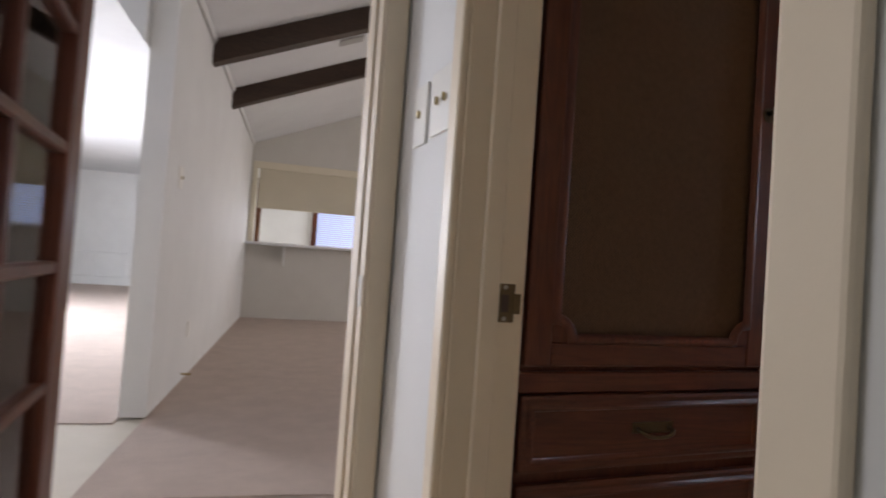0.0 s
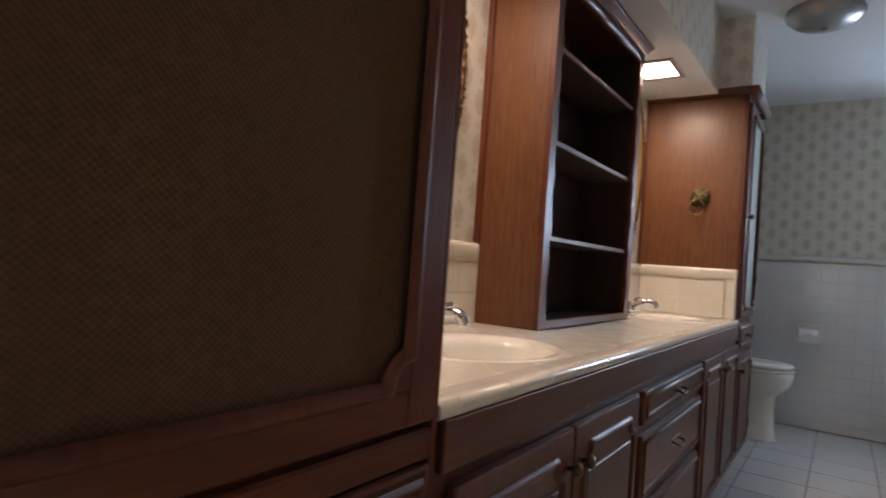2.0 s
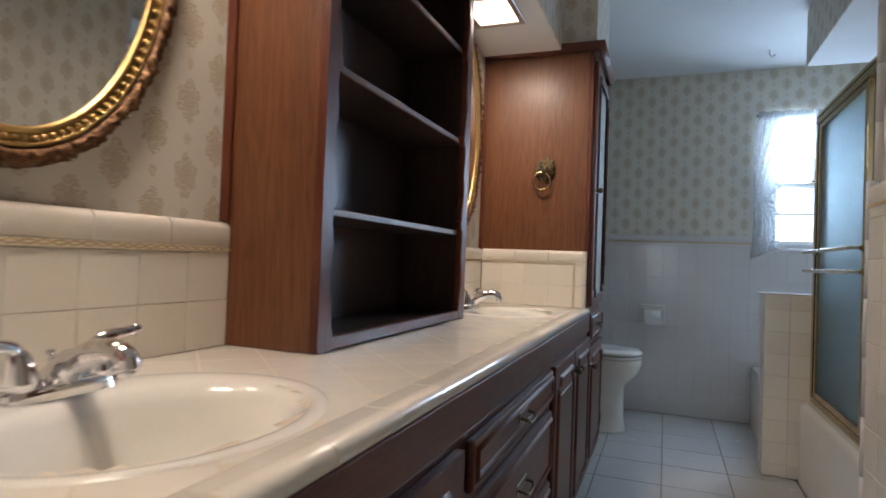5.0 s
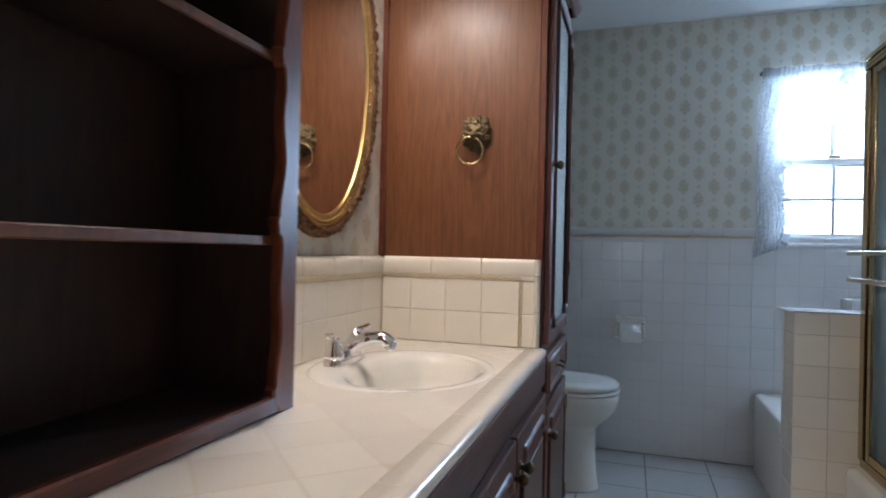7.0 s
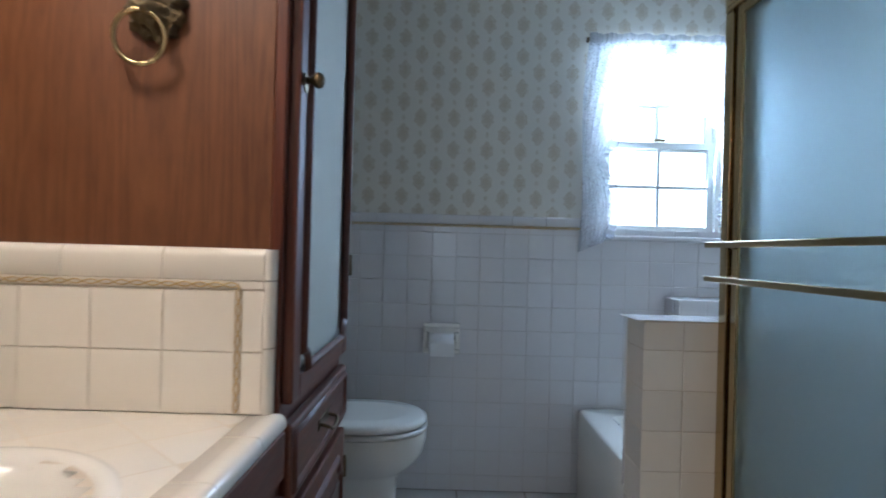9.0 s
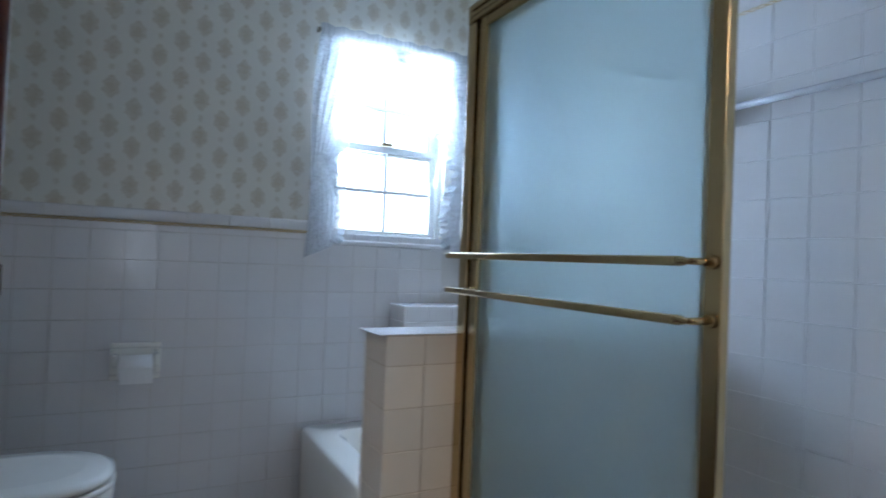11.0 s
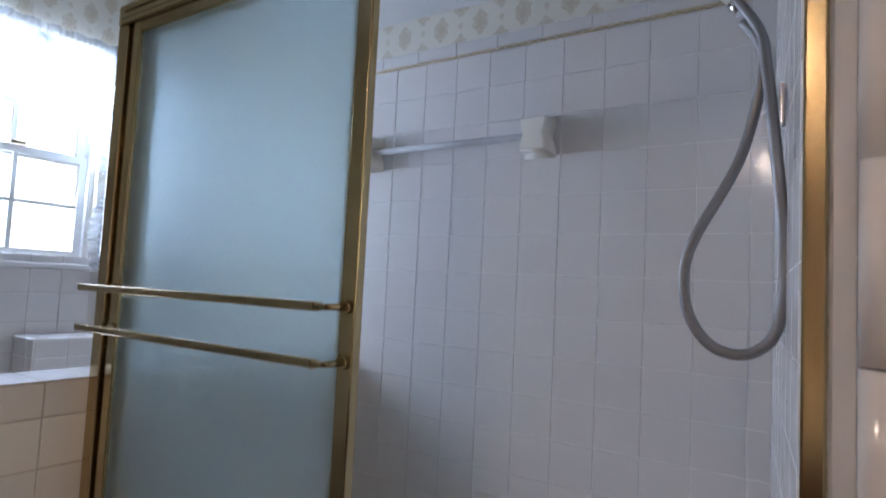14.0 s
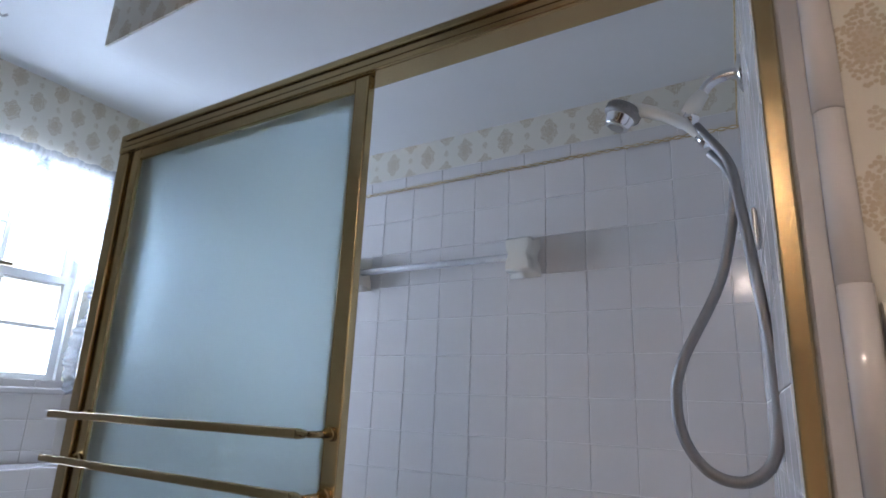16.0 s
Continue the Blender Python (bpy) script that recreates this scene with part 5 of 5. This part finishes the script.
def shower_fittings():
    xw, ya = 2.561, -0.55
    t = thing("hand_shower", "chrome hand shower on a wall arm with a long steel hose", "shower head", (xw, ya, 1.78))
    part("flange", tube([(xw - 0.004, ya, 1.785), (xw + 0.005, ya, 1.785), (xw + 0.012, ya, 1.785)], [0.036, 0.035, 0.016], 28), CHROME, t)
    part("arm", tube(curve([(xw, ya, 1.785), (xw + 0.03, ya, 1.788), (xw + 0.058, ya, 1.778), (xw + 0.078, ya, 1.752)], 6), 0.0105, 14), CHROME, t)
    part("bracket", tube([(xw + 0.072, ya, 1.76), (xw + 0.090, ya, 1.738), (xw + 0.104, ya, 1.722)], [0.013, 0.017, 0.013], 14), PLASTIC, t, "white plastic hose bracket")
    part("handle", tube(curve([(xw + 0.081, ya, 1.668), (xw + 0.108, ya, 1.70), (xw + 0.150, ya, 1.732), (xw + 0.215, ya, 1.766)], 6), [0.009] * 7 + [0.0115] * 6 + [0.0135] * 6, 14), PLASTIC, t, "white plastic handle")
    d = Vector((0.42, 0.10, -0.90)).normalized()
    c = Vector((2.790, ya, 1.752))
    hd = part("head", tube([c - d * 0.020, c - d * 0.016, c - d * 0.012, c + d * 0.004, c + d * 0.008], [0.020, 0.033, 0.036, 0.036, 0.030], 36), HOSE, t, "dark grey spray ring")
    side, fwd = d.orthogonal().normalized(), d.cross(d.orthogonal().normalized())
    rim = bmesh.new()
    for k in range(36):
        a = 2 * math.pi * k / 36
        r = side * math.cos(a) + fwd * math.sin(a)
        tube([c - d * 0.012 + r * 0.036, c + d * 0.004 + r * 0.036], 0.0017, 5, rim)
    part("knurling", rim, HOSE, hd)
    part("cup", tube([c + d * 0.006, c + d * 0.010, c + d * 0.026, c + d * 0.030, c + d * 0.031], [0.031, 0.030, 0.0255, 0.0245, 0.018], 12), CHROME, hd, "faceted chrome spray cup")
    part("spray_face", tube([c + d * 0.030, c + d * 0.033], 0.016, 20), STEEL, hd)
    for p, q in (((xw + 0.104, ya, 1.722), (xw + 0.090, ya, 1.704)), ((xw + 0.084, ya, 1.672), (xw + 0.070, ya, 1.652))):
        part("hose_nut", tube([p, q], 0.0115, 8), CHROME, t)
    yh = ya + 0.10
    pts = [(2.650, ya, 1.694), (2.600, ya + 0.02, 1.605), (2.585, -0.5, 1.522), (2.565, yh, 1.348), (2.554, yh, 1.205), (2.556, yh, 1.14), (2.570, yh, 1.085), (2.606, yh, 1.058),
           (2.652, yh, 1.066), (2.686, yh, 1.108), (2.697, yh, 1.168), (2.684, yh, 1.235), (2.622, -0.5, 1.38), (2.591, -0.51, 1.531), (2.601, ya + 0.02, 1.587), (2.628, ya, 1.632)]
    line = curve(pts, 26)
    part("hose", tube(line, [0.0086 + 0.0007 * (k % 2) for k in range(len(line))], 10), HOSE, t, "grey ribbed steel hose")
    s = thing("shower_hook", "small white ceramic hook on the shower end wall", "hook", (xw, -0.5, 1.45))
    part("plate", box(xw - 0.002, xw + 0.006, -0.515, -0.485, 1.425, 1.495, 0.003), TILE_W, s)
    part("peg", tube([(xw + 0.004, -0.5, 1.45), (xw + 0.03, -0.5, 1.45)], [0.008, 0.006], 10), TILE_W, s)


HOSE = metal("dull_grey_hose", (0.30, 0.29, 0.29), 0.55, 300)
shower_fittings()


def clouded():
    """Clear acrylic gone milky."""
    n = Nodes("clouded_clear_bar")
    mx = n.t.nodes.new("ShaderNodeMixShader")
    cl = n.t.nodes.new("ShaderNodeBsdfTransparent")
    n.put(mx, 0, n.math("MULTIPLY_ADD", n.noise(30), 0.3, 0.35))
    n.t.links.new(cl.outputs[0], mx.inputs[1])
    n.t.links.new(n.b.outputs[0], mx.inputs[2])
    n.t.links.new(mx.outputs[0], n.t.nodes["Material Output"].inputs[0])
    return n.set((0.78, 0.78, 0.8), 0.15)


PALEBAR = clouded()


def grab_bar():
    y = SB + 0.01
    t = thing("shower_towel_bar", "clear bar on white ceramic posts on the shower wall", "towel bar", (3.5, y, 1.6))
    for x in (3.205, 3.84):
        # a square block, pinched at mid height
        pinch = lambda k: 1.0 - 0.22 * math.exp(-(k / 0.35) ** 2)
        rings = []
        for s, dy in ((0.052, 0), (0.051, 0.006), (0.044, 0.016), (0.042, 0.040), (0.043, 0.058), (0.039, 0.066)):
            side = [(pinch(k / 6), k / 6) for k in range(-6, 7)]
            rings.append([(x + s * a * 0.92, y + dy, 1.588 + s * 1.15 * b) for a, b in side] + [(x - s * a * 0.92, y + dy, 1.588 + s * 1.15 * b) for a, b in reversed(side)])
        part("post", loft(rings), PORCELAIN, t)
    part("bar", tube([(3.21, y + 0.034, 1.588), (3.84, y + 0.034, 1.588)], 0.011, 14), PALEBAR, t, "pale translucent bar")
    s = thing("soap_dish", "white ceramic soap dish set in the shower tile", "soap dish", (3.28, y, 0.46))
    part("back_plate", box(3.195, 3.37, y - 0.002, y + 0.008, 0.43, 0.54, 0.004, 2), TILE_W, s)
    part("tray", box(3.19, 3.375, y + 0.006, y + 0.085, 0.44, 0.462, 0.008, 2), TILE_W, s)
    part("lip", box(3.19, 3.375, y + 0.07, y + 0.087, 0.455, 0.48, 0.006, 2), TILE_W, s)


grab_bar()


def ceiling_light():
    cx, cy = 3.32, 0.56
    t = thing("ceiling_light", "round pewter-rimmed flush ceiling light", "ceiling light", (cx, cy, CEIL))
    part("pan", loft([oval(cx, cy, CEIL - dz, r, r, 40) for r, dz in ((0.165, 0), (0.17, 0.012), (0.165, 0.03), (0.13, 0.06), (0.07, 0.078), (0.02, 0.083))]), STEEL, t, "grey metal dome")
    part("finial", tube([(cx, cy, CEIL - 0.08), (cx, cy, CEIL - 0.092), (cx, cy, CEIL - 0.1)], [0.012, 0.014, 0.005], 14), STEEL, t)
    h = single("ceiling_hook", tube(curve([(4.6, -0.015, CEIL), (4.6, -0.015, CEIL - 0.025), (4.6, -0.03, CEIL - 0.04), (4.6, -0.045, CEIL - 0.028)], 5), 0.004, 8), STEEL, "small metal swag hook in the ceiling", "hook", (4.6, -0.015, CEIL))


ceiling_light()


def register():
    x0, x1, y0, y1 = 3.33, 3.53, 0.04, 0.24
    t = thing("ceiling_vent", "white metal louvred air register in the ceiling", "vent", ((x0 + x1) / 2, (y0 + y1) / 2, CEIL))
    # a dark sheet on the ceiling stands for the duct's shade
    part("backing", box(x0 + 0.01, x1 - 0.01, y0 + 0.01, y1 - 0.01, CEIL - 0.003, CEIL), BLACK, t)
    for a in ((x0, x1, y0, y0 + 0.022), (x0, x1, y1 - 0.022, y1), (x0, x0 + 0.022, y0 + 0.022, y1 - 0.022), (x1 - 0.022, x1, y0 + 0.022, y1 - 0.022)):
        part("frame", box(*a, CEIL - 0.010, CEIL, 0.003), PLASTER, t)
    for k in range(9):
        y = y0 + 0.028 + 0.0165 * k
        b = loft([[(x, y, CEIL - 0.003), (x, y + 0.002, CEIL - 0.003), (x, y + 0.012, CEIL - 0.011), (x, y + 0.010, CEIL - 0.011)] for x in (x0 + 0.022, x1 - 0.022)])
        part("slat", b, PLASTER, t)


register()


def louvre_door():
    """The dark louvred closet door that shows in the mirror."""
    x0, x1, y = 1.23, 1.855, YW + 0.006
    t = tagged(thing("door_2", "dark stained louvred closet door with a cream casing", "door", (1.55, y, 0)), kind="structure")
    part("casing", box(x1 + 0.004, x1 + 0.07, YW, YW + 0.018, 0, 2.1, 0.004), TRIM, t)
    part("casing", box(x0 - 0.07, x0 - 0.004, YW, YW + 0.018, 0, 2.1, 0.004), TRIM, t)
    part("casing", box(x0 - 0.07, x1 + 0.07, YW, YW + 0.018, 2.1, 2.165, 0.004), TRIM, t)
    for a, b in ((x0, x0 + 0.05), ((x0 + x1) / 2 - 0.05, (x0 + x1) / 2 - 0.002), ((x0 + x1) / 2 + 0.002, (x0 + x1) / 2 + 0.05), (x1 - 0.05, x1)):
        part("stile", box(a, b, y - 0.005, y + 0.024, 0.01, 2.09, 0.003), DARK, t)
    for a, b in ((x0 + 0.05, (x0 + x1) / 2 - 0.05), ((x0 + x1) / 2 + 0.05, x1 - 0.05)):
        for z0, z1 in ((0.01, 0.12), (0.98, 1.06), (2.0, 2.09)):
            part("rail", box(a, b, y - 0.005, y + 0.022, z0, z1), DARK_X, t)
        n = 58
        for k in range(n):
            z = 0.13 + (2.0 - 0.13) * k / n
            if 0.95 < z < 1.06:
                continue
            bm = loft([[(x, y - 0.004, z + 0.022), (x, y + 0.001, z + 0.026), (x, y + 0.02, z + 0.004), (x, y + 0.015, z)] for x in (a, b)])
            for f in bm.faces:
                f.smooth = False
            part("slat", bm, DARK_X, t)


louvre_door()

# ---- entry and the living room beyond ----


def far_setting(name, bm, material, label, category=""):
    return setting(name, bm, material, label, category, LR)


setting("entry_floor", box(-3.2, -0.10, -2.2, 4.4, -0.1, -0.012), VINYL, "beige entry floor", "floor")
setting("living_floor_near", box(-0.62, 6.2, 1.32, 3.3, -0.1, -0.008), CARPET, "beige living room carpet", "floor")
far_setting("living_floor", box(0.0, 6.2, -1.1, 5.9, -0.1, 0.0), CARPET, "beige living room carpet", "floor")
far_setting("dining_floor", box(-4.6, -0.14, -0.05, 11.5, -0.1, -0.004), CARPET, "beige dining room carpet", "floor")
setting("entry_ceiling", box(-3.2, -0.01, -2.2, 1.32, 2.42, 2.54), PLASTER, "white entry ceiling", "ceiling")
setting("wall_entry_west", box(-3.3, -3.2, -2.2, 3.4, 0, 2.42), WHITE, "white entry wall", "wall")
setting("wall_entry_south", box(-3.2, -0.01, -2.3, -2.2, 0, 2.42), WHITE, "white entry wall", "wall")
setting("wall_entry_east", box(-0.13, -0.01, -2.2, -0.6, 0, 2.42), WHITE, "white entry wall", "wall")
setting("wall_entry_north", holed("y", 1.2, 1.32, -3.2, -0.13, 0, 2.54, [(-0.8, -0.188, 0, 2.1)]), WHITE, "white wall with an opening to the living room", "wall")
ec = tagged(thing("door_3", "cream casing round the living room opening", "door frame", (-0.1, 1.2, 0)), kind="structure")
part("casing", box(-0.188, -0.135, 1.182, 1.2, 0, 2.16, 0.005, 2), TRIM, ec)
part("jamb", box(-0.194, -0.188, 1.19, 1.322, 0, 2.1, 0.002), TRIM, ec)
part("casing", box(-0.87, -0.8, 1.182, 1.2, 0, 2.16, 0.005, 2), TRIM, ec)
part("casing", box(-0.8, -0.188, 1.182, 1.2, 2.1, 2.16, 0.005, 2), TRIM, ec)
part("stop_bead", box(-0.2, -0.194, 1.235, 1.26, 0, 2.1, 0.002), TRIM, ec)
part("latch_plate", box(-0.1965, -0.194, 1.2, 1.225, 0.86, 0.93, 0.001), PLASTIC, ec)


def french_door():
    x, y0, y1 = -0.765, 0.42, 1.175
    t = tagged(thing("door_4", "open dark wooden French door with small glass panes", "door", (x, 0.8, 0)), kind="structure")
    a, b = x - 0.018, x + 0.018
    for q in ((y0, y0 + 0.1), (y1 - 0.1, y1)):
        part("stile", box(a, b, *q, 0.01, 2.06, 0.004), DARK, t)
    zs = [0.12, 0.31, 0.512, 0.713, 0.915, 1.117, 1.32, 1.52, 1.735, 1.95]
    for z in zs:
        h = 0.11 if z in (zs[0], zs[-1]) else 0.022
        part("rail", box(a + 0.003, b - 0.003, y0 + 0.1, y1 - 0.1, z - h / 2, z + h / 2, 0.004), DARK, t)
    m = (y0 + y1) / 2
    part("muntin", box(a + 0.004, b - 0.004, m - 0.011, m + 0.011, 0.12, 1.95, 0.004), DARK, t)
    for z0, z1 in zip(zs, zs[1:]):
        for q0, q1 in ((y0 + 0.1, m - 0.011), (m + 0.011, y1 - 0.1)):
            part("pane", box(x - 0.002, x + 0.002, q0, q1, z0 + 0.011, z1 - 0.011), GLASS, t)


french_door()


def switches():
    x = -0.13
    for name, y0, y1, z0, z1, n, label in (("light_switch", 1.02, 1.095, 1.205, 1.33, 1, "cream single switch plate with a brass toggle"), ("light_switch", 0.885, 0.995, 1.21, 1.335, 2, "cream double switch plate with brass toggles")):
        t = thing(name, label, "light switch", (x, (y0 + y1) / 2, (z0 + z1) / 2), "entry switches")
        part("plate", box(x - 0.006, x, y0, y1, z0, z1, 0.002, 2), PLASTIC, t)
        for k in range(n):
            y = y0 + (y1 - y0) * (k + 1) / (n + 1)
            part("toggle", box(x - 0.013, x - 0.004, y - 0.003, y + 0.003, (z0 + z1) / 2 - 0.006, (z0 + z1) / 2 + 0.010, 0.002), BRASS, t)


switches()

# living room shell, in its own frame: left wall on u = 0, end wall on v = V
V, SL = 5.7, 0.40
far_setting("wall_living_left", box(-0.14, 0, 0.05, V, 0, 2.75), WHITE, "white living room wall", "wall")
bm = bmesh.new()
for a, b, c, d in ((0.0, 6.2, 0.0, 1.1), (0.0, 0.1, 1.1, 2.3), (3.4, 6.2, 1.1, 2.3)):
    box(a, b, V, V + 0.14, c, d, bm=bm)
box(0.0, 6.2, V, V + 0.14, 2.3, 5.2, bm=bm)
far_setting("wall_living_end", bm, paint("warm_grey_wall_paint", (0.60, 0.58, 0.53)), "grey-white end wall with a pass-through", "wall")
# unseen wall; its opening is added to hold the living room fill
far_setting("wall_living_right", holed("x", 6.2, 6.32, -1.3, V + 0.14, 0, 5.3, [(1.2, 3.8, 0.7, 2.4)]), WHITE, "unseen white living room wall with an added opening for the fill lamp", "wall")
setting("wall_living_near", box(-0.01, 6.3, 1.485, 1.6, 0, 5.3), WHITE, "white living room wall", "wall")
bm = bmesh.new()
rows = []
for u in (-0.2, 6.3):
    z = 2.62 + SL * u
    rows.append([(u, -2.5, z), (u, V + 0.2, z), (u, V + 0.2, z + 0.12), (u, -2.5, z + 0.12)])
loft(rows, bm)
for f in bm.faces:
    f.smooth = False
far_setting("ceiling_living", bm, PLASTER, "white sloped living room ceiling", "ceiling")
for v in (1.38, 2.78):
    b = loft([[(u, v - 0.06, 2.43 + SL * u), (u, v + 0.06, 2.43 + SL * u), (u, v + 0.06, 2.625 + SL * u), (u, v - 0.06, 2.625 + SL * u)] for u in (0.0, 6.2)])
    for f in b.faces:
        f.smooth = False
    o = new("ceiling_beam", mesh_of("ceiling_beam", b, BEAM))
    o.matrix_world = LR
    tagged(o, "dark stained wooden beam under the sloped ceiling", "beam", "living room beams")
far_setting("trim_living", loft([[(0.002, v, 2.57), (0.03, v, 2.62), (0.0, v, 2.62)] for v in (0.05, V)]), WHITE, "thin crown strip along the wall", "trim")


def far_thing(name, label, category):
    t = thing(name, label, category)
    t.matrix_world = LR
    return t


def far_part(name, bm, material, parent, label=""):
    o = new(name, mesh_of(name, bm, material))
    o.parent = parent
    return tagged(o, label)


pb = far_thing("bar_shelf", "white bar counter in the pass-through opening", "counter")
far_part("top", box(0.0, 3.5, V - 0.28, V + 0.2, 1.1, 1.14, 0.008, 2), PLASTER, pb)
for u in (0.55, 2.2):
    far_part("bracket", loft([[(uu, V, 1.1), (uu, V - 0.2, 1.1), (uu, V - 0.03, 0.82), (uu, V, 0.8)] for uu in (u, u + 0.03)]), WHITE, pb)
sh = far_thing("pass_through_shade", "pale fabric shade half lowered over the opening", "shade")
far_part("cloth", box(0.12, 3.4, V + 0.04, V + 0.06, 1.66, 2.26), paint("pale_shade", (0.62, 0.56, 0.43), 0.8), sh)
far_part("head_rail", box(0.02, 3.5, V - 0.02, V, 2.25, 2.36, 0.006), paint("cream_valance", (0.70, 0.64, 0.5), 0.6), sh)
far_part("side_casing", box(0.02, 0.1, V - 0.02, V, 1.14, 2.25, 0.006), paint("cream_casing", (0.70, 0.64, 0.5), 0.6), sh)
# the kitchen seen below the shade
far_setting("kitchen_back_wall", box(-0.6, 4.4, V + 2.6, V + 2.72, 0, 2.7), WHITE, "white kitchen wall", "wall")
far_setting("kitchen_side_wall", box(-0.7, -0.6, V + 0.14, V + 2.7, 0, 2.7), WHITE, "white kitchen wall", "wall")
# unseen wall with an opening added for the kitchen fill lamp
far_setting("kitchen_side_wall_2", holed("x", 4.4, 4.5, V + 0.14, V + 2.7, 0, 2.7, [(V + 0.8, V + 2.0, 1.0, 2.1)]), WHITE, "white kitchen wall", "wall")
far_setting("kitchen_floor", box(-0.7, 4.5, V + 0.14, V + 2.7, -0.1, -0.005), VINYL, "beige kitchen floor", "floor")
far_setting("kitchen_ceiling", box(-0.7, 4.5, V + 0.14, V + 2.72, 2.7, 2.8), PLASTER, "white kitchen ceiling", "ceiling")
kw = far_thing("kitchen_window", "kitchen window with white blinds in a brown wooden frame", "window")
for a in ((1.0, 1.1, 1.1, 2.2), (2.4, 2.5, 1.1, 2.2)):
    far_part("frame", box(a[0], a[1], V + 2.55, V + 2.6, a[2], a[3], 0.004), DARK, kw)
far_part("frame", box(1.0, 2.5, V + 2.54, V + 2.6, 1.03, 1.1, 0.004), DARK_X, kw)
far_part("pane", box(1.1, 2.4, V + 2.592, V + 2.598, 1.1, 2.2), glowing("blue_daylight_pane", (0.45, 0.62, 1.0), 0.9), kw)
for k in range(26):
    far_part("slat", box(1.11, 2.39, V + 2.555, V + 2.58, 1.12 + 0.04 * k, 1.142 + 0.04 * k), WHITE, kw)
dp = far_thing("kitchen_door", "brown wooden door frame in the kitchen", "door frame")
far_part("jamb", box(0.06, 0.14, V + 0.7, V + 0.74, 0, 2.2, 0.004), OAK, dp)
gv = far_thing("ceiling_vent", "small grey vent grille on the sloped ceiling", "vent")
bm = box(1.0, 1.22, 2.0, 2.15, 2.605, 2.622, 0.004)
for vv in bm.verts:
    vv.co.z += SL * vv.co.x
far_part("frame", bm, STEEL, gv)
ot = far_thing("wall_outlet", "cream outlet plate low on the wall", "outlet")
far_part("plate", box(0.0, 0.006, 1.16, 1.24, 0.30, 0.42, 0.002), PLASTIC, ot)
sw2 = far_thing("wall_switch", "cream switch plate on the living room wall", "light switch")
far_part("plate", box(0.0, 0.006, 0.40, 0.52, 1.34, 1.48, 0.002), PLASTIC, sw2)
far_part("toggle", box(0.006, 0.018, 0.455, 0.465, 1.40, 1.42, 0.002), BRASS, sw2)
ds = far_thing("door_stop", "small brass spring door stop on the wall base", "door stop")
far_part("spring", tube([(0.0, 1.06, 0.05), (0.07, 1.06, 0.05)], 0.008, 10), BRASS, ds)

# dining room through the wide opening
far_setting("wall_dining_end", box(-4.6, -0.14, 11.5, 11.62, 0, 2.7), WHITE, "white dining room wall", "wall")
far_setting("wall_dining_right", box(-0.14, -0.06, V, 11.5, 0, 2.7), WHITE, "white dining room wall", "wall")
# unseen wall, cut open only for the dining fill lamp
far_setting("wall_dining_left", holed("x", -4.72, -4.6, -0.05, 11.6, 0, 2.7, [(2.6, 5.2, 0.6, 2.2)]), WHITE, "unseen white dining room wall with an added opening for the fill lamp", "wall")
far_setting("ceiling_dining", box(-4.6, -0.14, -0.05, 11.6, 2.62, 2.74), PLASTER, "white dining room ceiling", "ceiling")
wl = far_setting("wainscot_dining", box(-4.6, -0.14, 11.485, 11.5, 0.86, 0.90), WHITE, "white chair rail with panel mouldings", "wainscot")
for k in range(6):
    a = -4.4 + 0.72 * k
    far_part("panel_bead", moulding([(a, 0.2), (a + 0.6, 0.2), (a + 0.6, 0.74), (a, 0.74)], 11.498, 0.04, 0.02), WHITE, wl)
bm = bmesh.new()
box(-2.4, -0.14, -0.05, 0.05, 2.36, 2.75, bm=bm)
bm = join(bm, loft([[(-0.36, v, 2.36), (-0.14, v, 2.08), (-0.14, v, 2.36)] for v in (-0.05, 0.05)]))
far_setting("wall_dining_header", bm, WHITE, "white header over the dining opening with a clipped corner", "wall")
sc = far_thing("wall_sconce", "small lit crystal wall sconce", "wall lamp")
far_part("arm", tube([(-0.14, 7.6, 1.9), (-0.3, 7.6, 1.9), (-0.32, 7.6, 1.96)], 0.012, 10), BRASS, sc)
far_part("shade", tube([(-0.32, 7.6, 1.96), (-0.32, 7.6, 2.1)], [0.04, 0.06], 16), glowing("lit_crystal", (1.0, 0.85, 0.6), 6), sc)

# ---- floor tiles, laid last ----
F = 0.304
for yy in [0.528 + F * k for k in range(-2, 2)]:
    for xx in [4.46 + F * k for k in range(-15, 2)]:
        w = min(F, XF - xx)
        if w > 0.05 and -0.3 < yy < 1.0:
            tiles(floor_ob, (xx, yy, -0.006), (1, 0, 0), (0, 1, 0), [w], [F], FLOOR_T, gap=0.006)
